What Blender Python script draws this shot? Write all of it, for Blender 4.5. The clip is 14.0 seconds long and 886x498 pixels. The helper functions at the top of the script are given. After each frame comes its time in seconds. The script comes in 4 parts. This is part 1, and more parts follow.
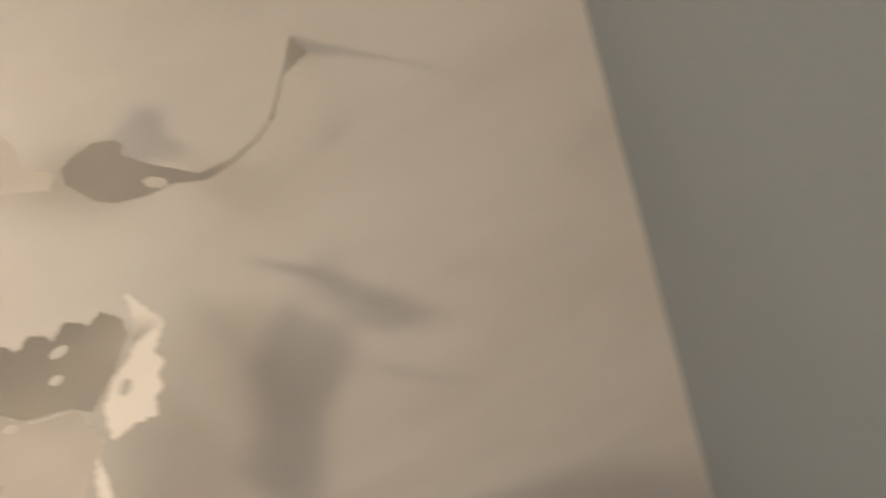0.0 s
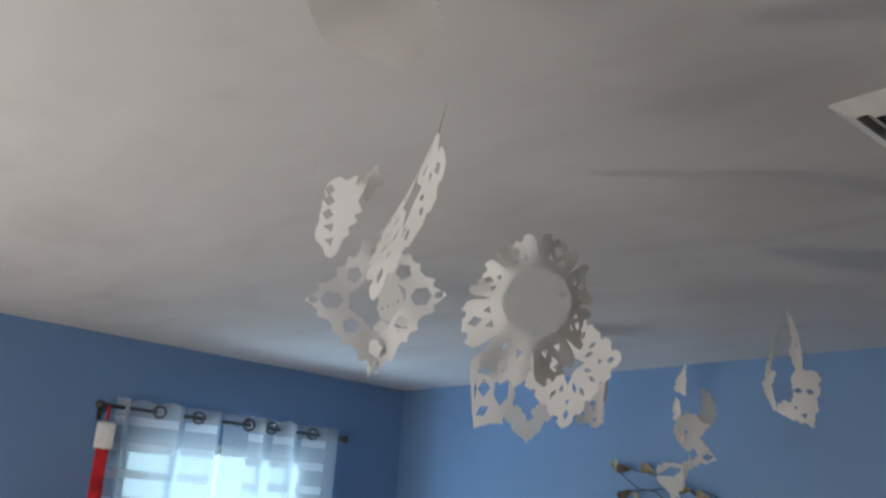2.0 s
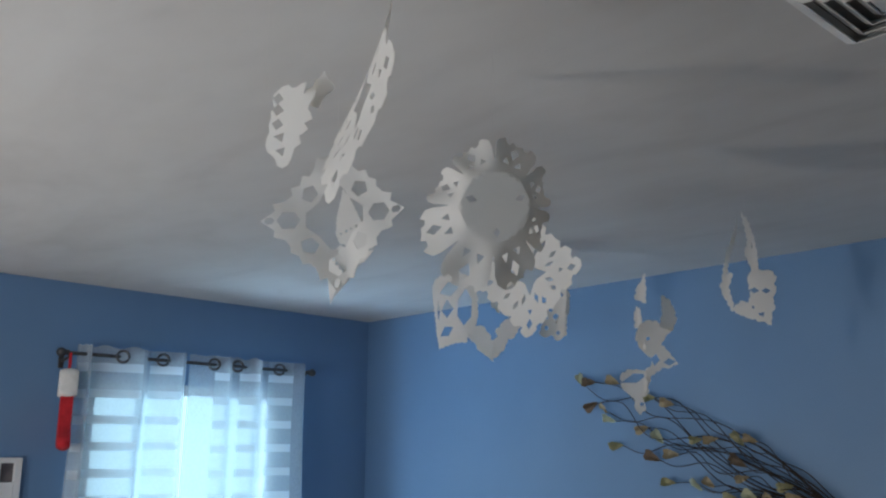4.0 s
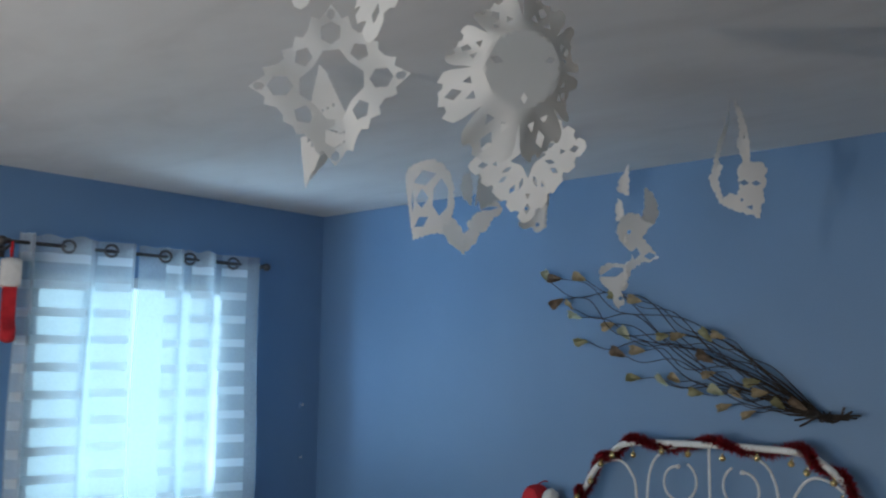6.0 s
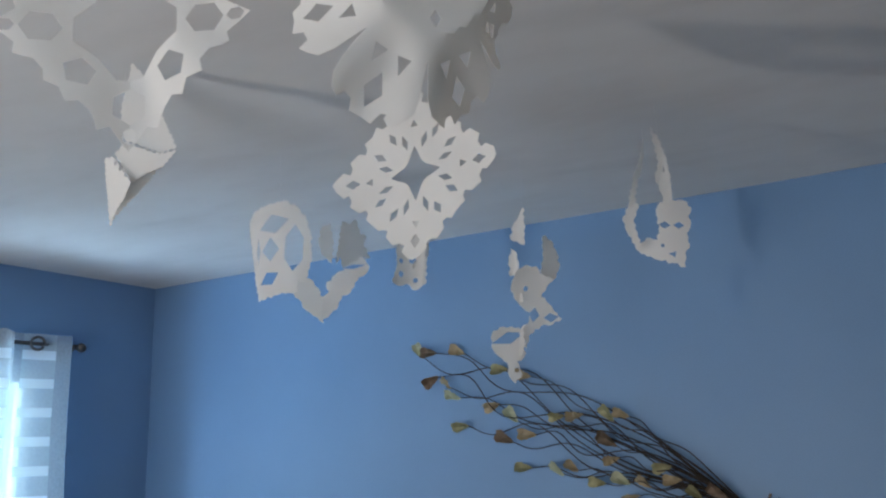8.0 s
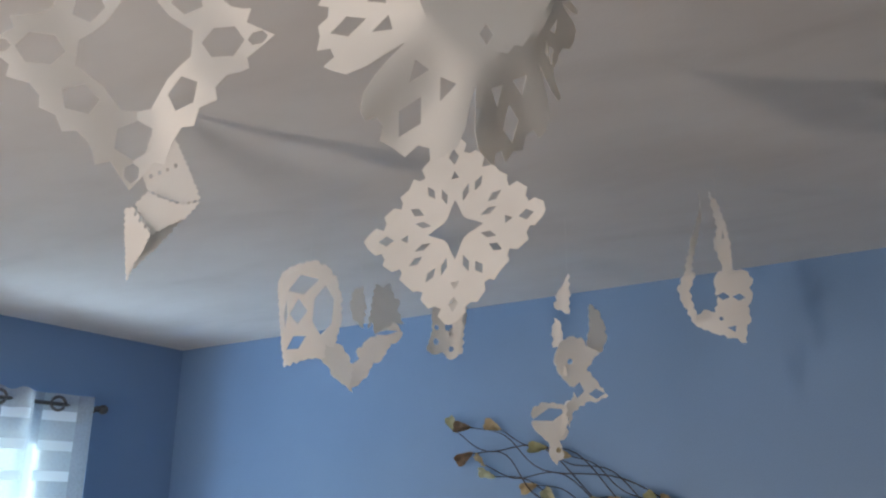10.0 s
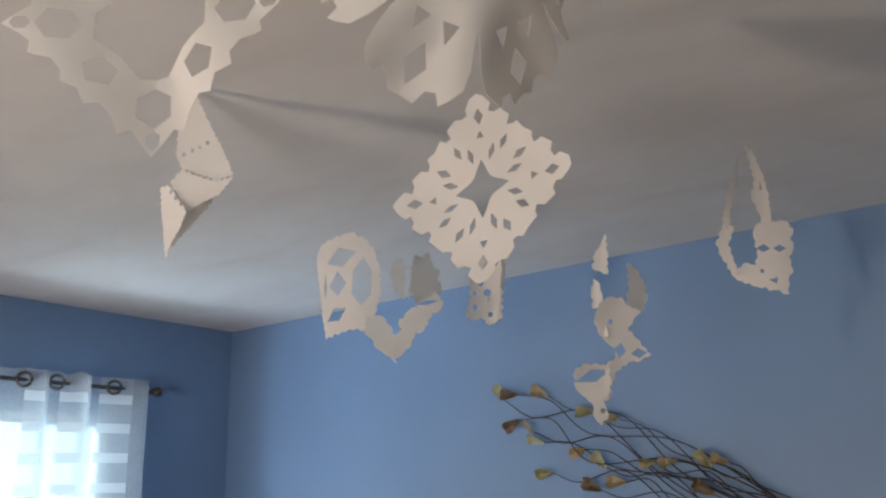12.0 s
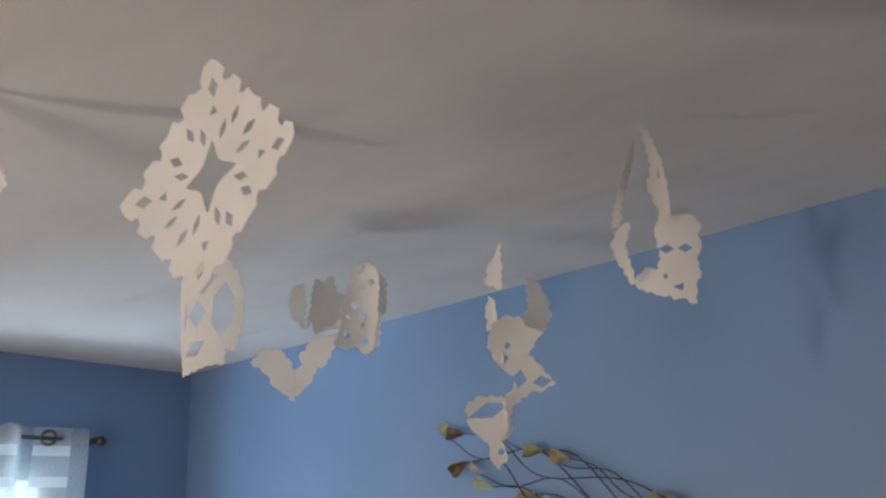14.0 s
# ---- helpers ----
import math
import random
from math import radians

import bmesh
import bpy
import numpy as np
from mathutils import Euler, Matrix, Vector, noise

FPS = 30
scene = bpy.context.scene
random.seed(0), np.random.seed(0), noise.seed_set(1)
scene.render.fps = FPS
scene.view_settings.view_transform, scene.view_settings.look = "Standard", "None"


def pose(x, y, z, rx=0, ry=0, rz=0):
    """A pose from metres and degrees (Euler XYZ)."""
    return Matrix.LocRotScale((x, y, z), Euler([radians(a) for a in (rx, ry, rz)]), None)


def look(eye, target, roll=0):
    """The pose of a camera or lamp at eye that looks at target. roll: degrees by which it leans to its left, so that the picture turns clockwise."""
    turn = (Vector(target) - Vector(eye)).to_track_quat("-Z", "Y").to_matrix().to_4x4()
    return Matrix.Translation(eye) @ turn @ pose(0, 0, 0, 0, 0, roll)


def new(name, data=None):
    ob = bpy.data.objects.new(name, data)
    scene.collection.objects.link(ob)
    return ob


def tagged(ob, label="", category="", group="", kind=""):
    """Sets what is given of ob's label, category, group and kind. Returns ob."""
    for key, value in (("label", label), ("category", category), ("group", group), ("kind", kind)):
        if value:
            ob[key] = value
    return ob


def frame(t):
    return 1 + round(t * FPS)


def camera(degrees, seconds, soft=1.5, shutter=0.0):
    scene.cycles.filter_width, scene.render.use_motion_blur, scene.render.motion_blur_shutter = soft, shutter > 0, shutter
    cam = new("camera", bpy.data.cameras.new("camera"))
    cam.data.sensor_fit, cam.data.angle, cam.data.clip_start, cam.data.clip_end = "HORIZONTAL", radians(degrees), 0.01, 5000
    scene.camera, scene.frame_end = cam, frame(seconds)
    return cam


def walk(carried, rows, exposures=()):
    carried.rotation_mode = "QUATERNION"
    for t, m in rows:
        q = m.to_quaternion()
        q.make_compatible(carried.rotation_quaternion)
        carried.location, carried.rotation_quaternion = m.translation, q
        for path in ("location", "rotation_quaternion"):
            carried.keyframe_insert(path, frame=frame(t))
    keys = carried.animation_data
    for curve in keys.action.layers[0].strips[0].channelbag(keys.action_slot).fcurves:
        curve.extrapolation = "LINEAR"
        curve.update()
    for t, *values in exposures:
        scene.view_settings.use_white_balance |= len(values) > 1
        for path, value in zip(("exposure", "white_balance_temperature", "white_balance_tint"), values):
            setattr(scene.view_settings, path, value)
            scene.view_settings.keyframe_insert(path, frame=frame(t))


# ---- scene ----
cam = camera(52.0, 14.0, soft=2.2, shutter=0.3)
PATH = [
    (0, (3.863, -3.465, 1.476), (4.003, -2.285, 3.085), -32.2),
    (0.3, (3.983, -3.416, 1.558), (3.508, -2.407, 3.219), -12.8),
    (0.4, (4.020, -3.404, 1.552), (3.363, -2.419, 3.185), -12.2),
    (0.5, (4.037, -3.390, 1.603), (3.159, -2.376, 3.086), -11.7),
    (0.6, (4.058, -3.379, 1.622), (3.018, -2.393, 3.017), -7.6),
    (0.8, (4.089, -3.360, 1.657), (2.944, -2.317, 2.922), -6.1),
    (1, (4.109, -3.343, 1.687), (2.798, -2.270, 2.750), -3.6),
    (1.2, (4.121, -3.332, 1.731), (2.748, -2.199, 2.633), -0.4),
    (1.5, (4.130, -3.311, 1.749), (2.699, -2.131, 2.499), 5.1),
    (1.8, (4.155, -3.279, 1.717), (2.711, -2.071, 2.393), 5.3),
    (2, (4.140, -3.291, 1.708), (2.679, -2.056, 2.290), 4.4),
    (2.4, (4.138, -3.275, 1.697), (2.715, -1.961, 2.197), 4.0),
    (2.5, (4.131, -3.278, 1.692), (2.720, -1.948, 2.184), 3.4),
    (2.8, (4.128, -3.264, 1.686), (2.671, -1.970, 2.135), -0.3),
    (3, (4.139, -3.249, 1.684), (2.673, -1.964, 2.132), -1.3),
    (3.2, (4.140, -3.246, 1.682), (2.694, -1.943, 2.141), -1.2),
    (5.3, (4.032, -3.326, 1.637), (2.622, -1.972, 2.060), 2.0),
    (5.5, (4.010, -3.319, 1.636), (2.627, -1.926, 2.021), 1.0),
    (5.9, (3.947, -3.279, 1.635), (2.594, -1.829, 1.887), 0.0),
    (6, (3.930, -3.268, 1.636), (2.585, -1.809, 1.883), 0.7),
    (6.1, (3.907, -3.252, 1.637), (2.579, -1.777, 1.881), 1.4),
    (6.5, (3.814, -3.161, 1.642), (2.543, -1.670, 2.045), 1.1),
    (7, (3.730, -3.046, 1.661), (2.551, -1.478, 2.046), 1.2),
    (7.5, (3.623, -2.951, 1.651), (2.504, -1.351, 2.085), -0.6),
    (7.7, (3.577, -2.906, 1.640), (2.508, -1.275, 2.071), -1.3),
    (9.8, (3.462, -2.736, 1.665), (2.351, -1.168, 2.220), 0.1),
    (10, (3.450, -2.731, 1.666), (2.337, -1.176, 2.250), 0.8),
    (10.5, (3.462, -2.741, 1.648), (2.358, -1.173, 2.216), 1.3),
    (11, (3.459, -2.733, 1.643), (2.312, -1.189, 2.190), 0.4),
    (11.5, (3.470, -2.722, 1.642), (2.285, -1.213, 2.205), -0.9),
    (12, (3.469, -2.711, 1.640), (2.265, -1.207, 2.177), -1.0),
    (12.5, (3.539, -2.632, 1.636), (2.342, -1.106, 2.127), -2.9),
    (13, (3.586, -2.524, 1.646), (2.294, -1.035, 1.980), -2.4),
    (13.4, (3.598, -2.430, 1.664), (2.379, -0.953, 2.240), -1.0),
    (13.5, (3.599, -2.401, 1.669), (2.402, -0.940, 2.327), -0.5),
    (14, (3.574, -2.205, 1.673), (2.290, -0.800, 2.290), -2.3),
]
walk(cam, [(t, look(eye, target, roll)) for t, eye, target, roll in PATH],
     [(0.0, 0.15, 7700, 10), (0.5, -0.28, 7700, 10), (1.0, -0.52, 6700, 10), (2.0, -0.66, 5900, 8), (3.0, -0.74, 5650, 6), (6.0, -0.82, 5500, 4),
      (7.5, -0.36, 5500, 5), (9.8, -0.33, 6250, 11), (11.0, -0.32, 6600, 13), (14.0, -0.30, 6750, 13)])

world = bpy.data.worlds.new("sky")
scene.world = world
world.use_nodes = True
sky = world.node_tree.nodes.new("ShaderNodeTexSky")
sky.sky_type, sky.sun_disc = "NISHITA", False
sky.sun_elevation, sky.sun_rotation = radians(35), radians(200)
world.node_tree.links.new(sky.outputs[0], world.node_tree.nodes["Background"].inputs[0])
world.node_tree.nodes["Background"].inputs[1].default_value = 0.1


def area(name, m, sx, sy, watts, colour):
    d = bpy.data.lights.new(name, "AREA")
    d.shape, d.size, d.size_y, d.energy, d.color = "RECTANGLE", sx, sy, watts, colour
    ob = new(name, d)
    ob.matrix_world = m
    return ob


# daylight in the curtained window; added unseen warm key and fill behind the walker
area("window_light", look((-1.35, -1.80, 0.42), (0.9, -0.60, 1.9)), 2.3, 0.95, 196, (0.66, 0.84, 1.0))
area("rear_key_light", look((0.42, -4.66, 0.72), (3.7, -3.6, 2.4)), 0.20, 0.20, 66, (1.0, 0.80, 0.60))
area("rear_fill_light", look((2.45, -4.68, 1.15), (0.9, -1.9, 2.1)), 1.6, 1.0, 62, (1.0, 0.92, 0.85))

# ---- materials ----


def material(name):
    m = bpy.data.materials.new(name)
    m.use_nodes = True
    return m, m.node_tree.nodes, m.node_tree.links, m.node_tree.nodes["Principled BSDF"]


def tex(nodes, links, kind, scale, detail=6.0, stretch=None, coords="Object"):
    co = nodes.new("ShaderNodeTexCoord")
    mp = nodes.new("ShaderNodeMapping")
    if stretch:
        mp.inputs["Scale"].default_value = stretch
    n = nodes.new(kind)
    n.inputs["Scale"].default_value = scale
    if "Detail" in n.inputs:
        n.inputs["Detail"].default_value = detail
    links.new(co.outputs[coords], mp.inputs[0])
    links.new(mp.outputs[0], n.inputs["Vector"])
    return n


def ramp(nodes, links, src, stops):
    r = nodes.new("ShaderNodeValToRGB")
    while len(r.color_ramp.elements) < len(stops):
        r.color_ramp.elements.new(0.5)
    for el, (p, c) in zip(r.color_ramp.elements, stops):
        el.position, el.color = p, (*c, 1)
    links.new(src, r.inputs[0])
    return r


def mix(nodes, links, kind, fac, a, b):
    n = nodes.new("ShaderNodeMix")
    n.data_type, n.blend_type = "RGBA", kind
    for sock, v in ((n.inputs[0], fac), (n.inputs[6], a), (n.inputs[7], b)):
        if hasattr(v, "is_linked"):
            links.new(v, sock)
        else:
            sock.default_value = v if not isinstance(v, tuple) else (*v, 1)
    return n.outputs[2]


def bump(nodes, links, bsdf, src, strength, distance):
    b = nodes.new("ShaderNodeBump")
    b.inputs["Strength"].default_value, b.inputs["Distance"].default_value = strength, distance
    links.new(src, b.inputs["Height"])
    links.new(b.outputs[0], bsdf.inputs["Normal"])


def painted(name, a, b, rough, scale, stretch=None, grain=220, relief=0.0012, strength=0.25):
    m, N, L, p = material(name)
    n1 = tex(N, L, "ShaderNodeTexNoise", scale, 7, stretch)
    r = ramp(N, L, n1.outputs["Fac"], [(0.32, a), (0.68, b)])
    n2 = tex(N, L, "ShaderNodeTexNoise", grain, 3)
    g = ramp(N, L, n2.outputs["Fac"], [(0.3, (0.93, 0.93, 0.93)), (0.7, (1.0, 1.0, 1.0))])
    L.new(mix(N, L, "MULTIPLY", 1.0, r.outputs[0], g.outputs[0]), p.inputs["Base Color"])
    p.inputs["Roughness"].default_value = rough
    bump(N, L, p, n2.outputs["Fac"], strength, relief)
    return m


WALL = painted("blue_wall_paint", (0.155, 0.265, 0.450), (0.174, 0.289, 0.478), 0.55, 1.6)
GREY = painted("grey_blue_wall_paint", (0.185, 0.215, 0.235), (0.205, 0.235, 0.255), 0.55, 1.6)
TRIM = painted("white_trim", (0.72, 0.73, 0.74), (0.80, 0.81, 0.81), 0.35, 3.0)
FLOOR = painted("wood_floor", (0.20, 0.12, 0.065), (0.34, 0.22, 0.13), 0.4, 2.0, (1.0, 9.0, 1.0))


def ceiling_paint():
    m, N, L, p = material("ceiling_paint")
    n1 = tex(N, L, "ShaderNodeTexNoise", 1.6, 9, (1.0, 2.6, 1.0))
    n1.inputs["Distortion"].default_value = 0.7
    r = ramp(N, L, n1.outputs["Fac"], [(0.28, (0.60, 0.585, 0.565)), (0.46, (0.655, 0.64, 0.62)), (0.7, (0.68, 0.67, 0.65))])
    n3 = tex(N, L, "ShaderNodeTexNoise", 5.5, 8, (1.0, 1.9, 1.0))
    r3 = ramp(N, L, n3.outputs["Fac"], [(0.3, (0.955, 0.95, 0.945)), (0.6, (1.0, 1.0, 1.0))])
    n2 = tex(N, L, "ShaderNodeTexNoise", 130, 3)
    L.new(mix(N, L, "MULTIPLY", 1.0, r.outputs[0], r3.outputs[0]), p.inputs["Base Color"])
    p.inputs["Roughness"].default_value = 0.75
    bump(N, L, p, n2.outputs["Fac"], 0.35, 0.0015)
    return m


def paper():
    m, N, L, p = material("white_paper")
    n1 = tex(N, L, "ShaderNodeTexNoise", 14, 5)
    r = ramp(N, L, n1.outputs["Fac"], [(0.3, (0.83, 0.82, 0.80)), (0.7, (0.90, 0.89, 0.87))])
    p.inputs["Roughness"].default_value = 0.8
    p.inputs["Specular IOR Level"].default_value = 0.2
    L.new(r.outputs[0], p.inputs["Base Color"])
    n2 = tex(N, L, "ShaderNodeTexNoise", 60, 4)
    bump(N, L, p, n2.outputs["Fac"], 0.2, 0.001)
    t = N.new("ShaderNodeBsdfTranslucent")
    t.inputs[0].default_value = (0.88, 0.85, 0.80, 1)
    s = N.new("ShaderNodeMixShader")
    s.inputs[0].default_value = 0.44
    L.new(p.outputs[0], s.inputs[1])
    L.new(t.outputs[0], s.inputs[2])
    L.new(s.outputs[0], N["Material Output"].inputs[0])
    return m


def sheer(name, clear, patches):
    """Sheer cloth with woven opaque patches in rows and columns."""
    m, N, L, p = material(name)
    p.inputs["Base Color"].default_value = (0.80, 0.82, 0.84, 1)
    p.inputs["Roughness"].default_value = 0.9
    t = N.new("ShaderNodeBsdfTranslucent")
    t.inputs[0].default_value = (0.52, 0.60, 0.63, 1)
    cloth = N.new("ShaderNodeMixShader")
    cloth.inputs[0].default_value = 0.5
    L.new(p.outputs[0], cloth.inputs[1])
    L.new(t.outputs[0], cloth.inputs[2])
    see = N.new("ShaderNodeBsdfTransparent")
    see.inputs[0].default_value = (0.93, 0.97, 1.0, 1)
    s = N.new("ShaderNodeMixShader")
    L.new(see.outputs[0], s.inputs[1])
    L.new(cloth.outputs[0], s.inputs[2])
    L.new(s.outputs[0], N["Material Output"].inputs[0])
    weave = tex(N, L, "ShaderNodeTexNoise", 90, 3)
    if not patches:
        s.inputs[0].default_value = 1 - clear
        return m
    uv = N.new("ShaderNodeUVMap")
    sep = N.new("ShaderNodeSeparateXYZ")
    L.new(uv.outputs[0], sep.inputs[0])

    def band(src, period, share):
        a = N.new("ShaderNodeMath")
        a.operation = "DIVIDE"
        L.new(src, a.inputs[0])
        a.inputs[1].default_value = period
        b = N.new("ShaderNodeMath")
        b.operation = "FRACT"
        L.new(a.outputs[0], b.inputs[0])
        c = N.new("ShaderNodeMath")
        c.operation = "LESS_THAN"
        L.new(b.outputs[0], c.inputs[0])
        c.inputs[1].default_value = share
        return c.outputs[0]

    both = N.new("ShaderNodeMath")
    both.operation = "MULTIPLY"
    L.new(band(sep.outputs[1], 0.116, 0.33), both.inputs[0])
    L.new(band(sep.outputs[0], 0.215, 0.74), both.inputs[1])
    stripe = N.new("ShaderNodeMath")
    stripe.operation = "MULTIPLY"
    stripe.inputs[1].default_value = 0.12
    L.new(band(sep.outputs[0], 0.215, 0.74), stripe.inputs[0])
    k = N.new("ShaderNodeMath")
    k.operation = "MULTIPLY_ADD"
    k.inputs[1].default_value = 0.60
    L.new(both.outputs[0], k.inputs[0])
    L.new(stripe.outputs[0], k.inputs[2])
    w = N.new("ShaderNodeMath")
    w.operation = "MULTIPLY_ADD"
    w.inputs[1].default_value = 0.2
    w.inputs[2].default_value = 0.96 - clear
    L.new(weave.outputs["Fac"], w.inputs[0])
    tot = N.new("ShaderNodeMath")
    tot.operation, tot.use_clamp = "ADD", True
    L.new(k.outputs[0], tot.inputs[0])
    L.new(w.outputs[0], tot.inputs[1])
    L.new(tot.outputs[0], s.inputs[0])
    return m


def plain(name, a, b, rough, metal=0.0, scale=30.0):
    m = painted(name, a, b, rough, scale, None, 300, 0.0005, 0.15)
    m.node_tree.nodes["Principled BSDF"].inputs["Metallic"].default_value = metal
    return m


def outside():
    m, N, L, p = material("daylight_outside")
    e = N.new("ShaderNodeEmission")
    co = N.new("ShaderNodeTexCoord")
    sep = N.new("ShaderNodeSeparateXYZ")
    L.new(co.outputs["Object"], sep.inputs[0])
    r = ramp(N, L, sep.outputs[2], [(0.0, (0.52, 0.80, 0.86)), (1.0, (0.66, 0.92, 1.0))])
    L.new(r.outputs[0], e.inputs[0])
    e.inputs[1].default_value = 2.7
    L.new(e.outputs[0], N["Material Output"].inputs[0])
    return m


def glass():
    m, N, L, p = material("window_glass")
    p.inputs["Transmission Weight"].default_value = 1.0
    p.inputs["Roughness"].default_value = 0.02
    p.inputs["IOR"].default_value = 1.02
    return m


CEIL, PAPER = ceiling_paint(), paper()
SHEER = sheer("sheer_cloth", 0.62, True)
ROD = plain("dark_bronze", (0.09, 0.085, 0.08), (0.15, 0.14, 0.13), 0.35, 0.8)
RED = plain("red_felt", (0.42, 0.012, 0.02), (0.58, 0.02, 0.03), 0.9)
FUR = plain("white_plush", (0.70, 0.68, 0.64), (0.82, 0.80, 0.77), 0.95)
TWIG = plain("dark_metal_twig", (0.030, 0.026, 0.024), (0.075, 0.06, 0.05), 0.45, 0.6)
IRON = plain("white_painted_iron", (0.74, 0.74, 0.73), (0.83, 0.83, 0.82), 0.3)
TINSEL = plain("red_tinsel", (0.15, 0.006, 0.012), (0.32, 0.012, 0.02), 0.3, 0.5)
GOLD = plain("gold_bell", (0.75, 0.55, 0.22), (0.90, 0.72, 0.35), 0.22, 0.9)
PLASTIC = plain("white_plastic", (0.72, 0.71, 0.68), (0.80, 0.79, 0.76), 0.4)
MARK = plain("faded_print", (0.34, 0.32, 0.30), (0.42, 0.40, 0.37), 0.6)
DARK = plain("dark_gap", (0.03, 0.03, 0.03), (0.05, 0.05, 0.05), 0.7)
PHOTO = plain("dark_photograph", (0.10, 0.09, 0.10), (0.22, 0.19, 0.19), 0.3, 0.0, 22)
VENT_SHADE = plain("grey_vent_shade", (0.17, 0.17, 0.17), (0.23, 0.23, 0.22), 0.6)
BROWN = plain("grey_brown_wood", (0.16, 0.13, 0.12), (0.26, 0.21, 0.19), 0.6, 0.0, 12)
LEAVES = [
    plain("leaf_tan", (0.38, 0.29, 0.16), (0.54, 0.44, 0.27), 0.45, 0.25, 45),
    plain("leaf_olive", (0.28, 0.27, 0.13), (0.44, 0.41, 0.22), 0.45, 0.25, 45),
    plain("leaf_brown", (0.14, 0.10, 0.065), (0.27, 0.19, 0.125), 0.45, 0.25, 45),
    plain("leaf_pale", (0.46, 0.48, 0.30), (0.62, 0.62, 0.42), 0.45, 0.25, 45),
]

# ---- building helpers ----


def to_mesh(name, bm, mat, smooth=False):
    bmesh.ops.recalc_face_normals(bm, faces=bm.faces)
    me = bpy.data.meshes.new(name)
    bm.to_mesh(me)
    bm.free()
    if mat:
        me.materials.append(mat)
    if smooth:
        for f in me.polygons:
            f.use_smooth = True
        me.set_sharp_from_angle(angle=radians(38))
    return me


def part(name, bm, mat, parent, label="", smooth=False):
    ob = new(name, to_mesh(name, bm, mat, smooth))
    ob.parent = parent
    if label:
        ob["label"] = label
    return ob


def thing(name, at, label, category, group=""):
    ob = new(name)
    ob.empty_display_size = 0.05
    ob.matrix_world = at if isinstance(at, Matrix) else Matrix.Translation(at)
    return tagged(ob, label, category, group)


def box(bm, lo, hi, bevel=0.0):
    r = bmesh.ops.create_cube(bm, size=1)
    for v in r["verts"]:
        v.co = Vector([lo[i] if v.co[i] < 0 else hi[i] for i in range(3)])
    if bevel:
        es = list({e for v in r["verts"] for e in v.link_edges})
        bmesh.ops.bevel(bm, geom=es, offset=bevel, segments=2, affect="EDGES", profile=0.5)
    return bm


def boxes(*spans, bevel=0.0):
    bm = bmesh.new()
    for lo, hi in spans:
        box(bm, lo, hi, bevel)
    return bm


def slab(name, spans, mat, label, bevel=0.0):
    ob = new(name, to_mesh(name, boxes(*spans, bevel=bevel), mat))
    return tagged(ob, label, name.split("_")[0], kind="structure")


def tube(bm, pts, radius, sides=8, closed=False):
    """A round tube along points; radius may be a function of the share of the way."""
    pts = [Vector(p) for p in pts]
    n = len(pts)
    rings = []
    for i, p in enumerate(pts):
        a = pts[(i - 1) % n] if closed or i else p
        b = pts[(i + 1) % n] if closed or i < n - 1 else p
        d = (b - a).normalized()
        ref = Vector((0, 0, 1)) if abs(d.z) < 0.9 else Vector((0, 1, 0))
        u = d.cross(ref).normalized()
        w = d.cross(u)
        r = radius(i / (n - 1)) if callable(radius) else radius
        rings.append([bm.verts.new(p + r * (math.cos(k * math.tau / sides) * u + math.sin(k * math.tau / sides) * w)) for k in range(sides)])
    for i in range(n if closed else n - 1):
        A, B = rings[i], rings[(i + 1) % n]
        for k in range(sides):
            bm.faces.new((A[k], A[(k + 1) % sides], B[(k + 1) % sides], B[k]))
    if not closed:
        bm.faces.new(rings[0])
        bm.faces.new(rings[-1])
    return bm


def smooth_line(keys, steps=8):
    """Catmull-Rom points through keys."""
    k = [Vector(p) for p in keys]
    k = [2 * k[0] - k[1]] + k + [2 * k[-1] - k[-2]]
    out = []
    for i in range(1, len(k) - 2):
        for s in range(steps):
            t = s / steps
            a, b, c, d = k[i - 1], k[i], k[i + 1], k[i + 2]
            out.append(0.5 * (2 * b + (c - a) * t + (2 * a - 5 * b + 4 * c - d) * t * t + (3 * b - a - 3 * c + d) * t ** 3))
    return out + [k[-2]]


# ---- the room ----
H = 2.44
slab("ceiling", [((-0.15, -4.75, H), (4.37, 0.15, H + 0.15))], CEIL, "white plaster ceiling with brushed grey smudges")
slab("floor", [((-0.15, -4.75, -0.1), (4.37, 0.15, 0.0))], FLOOR, "brown wooden floor of the bedroom")
slab("wall_north", [((0.0, 0.0, 0.0), (4.22, 0.15, H))], WALL, "smooth blue painted bedroom wall behind the bed")
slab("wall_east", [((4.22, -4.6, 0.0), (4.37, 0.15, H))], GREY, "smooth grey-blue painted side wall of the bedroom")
W1 = (-1.61, -0.585, 0.80, 2.01)
slab("wall_west", [((-0.15, -4.6, 0), (0, W1[0], H)), ((-0.15, W1[1], 0), (0, 0.15, H)),
                   ((-0.15, W1[0], 0), (0, W1[1], W1[2])), ((-0.15, W1[0], W1[3]), (0, W1[1], H))],
     WALL, "blue painted bedroom wall with the curtained window")
# opening added out of view, sized to hold the rear lamps
W2 = (0.14, 3.30, 0.45, 1.80)
slab("wall_south", [((-0.15, -4.75, 0), (W2[0], -4.6, H)), ((W2[1], -4.75, 0), (4.37, -4.6, H)),
                    ((W2[0], -4.75, 0), (W2[1], -4.6, W2[2])), ((W2[0], -4.75, W2[3]), (W2[1], -4.6, H))],
     WALL, "blue painted rear wall with an added opening for the rear lights")
slab("backdrop", [((-1.6, -4.2, -0.5), (-1.58, 1.8, 3.6))], outside(), "bright overcast daylight outside the window")


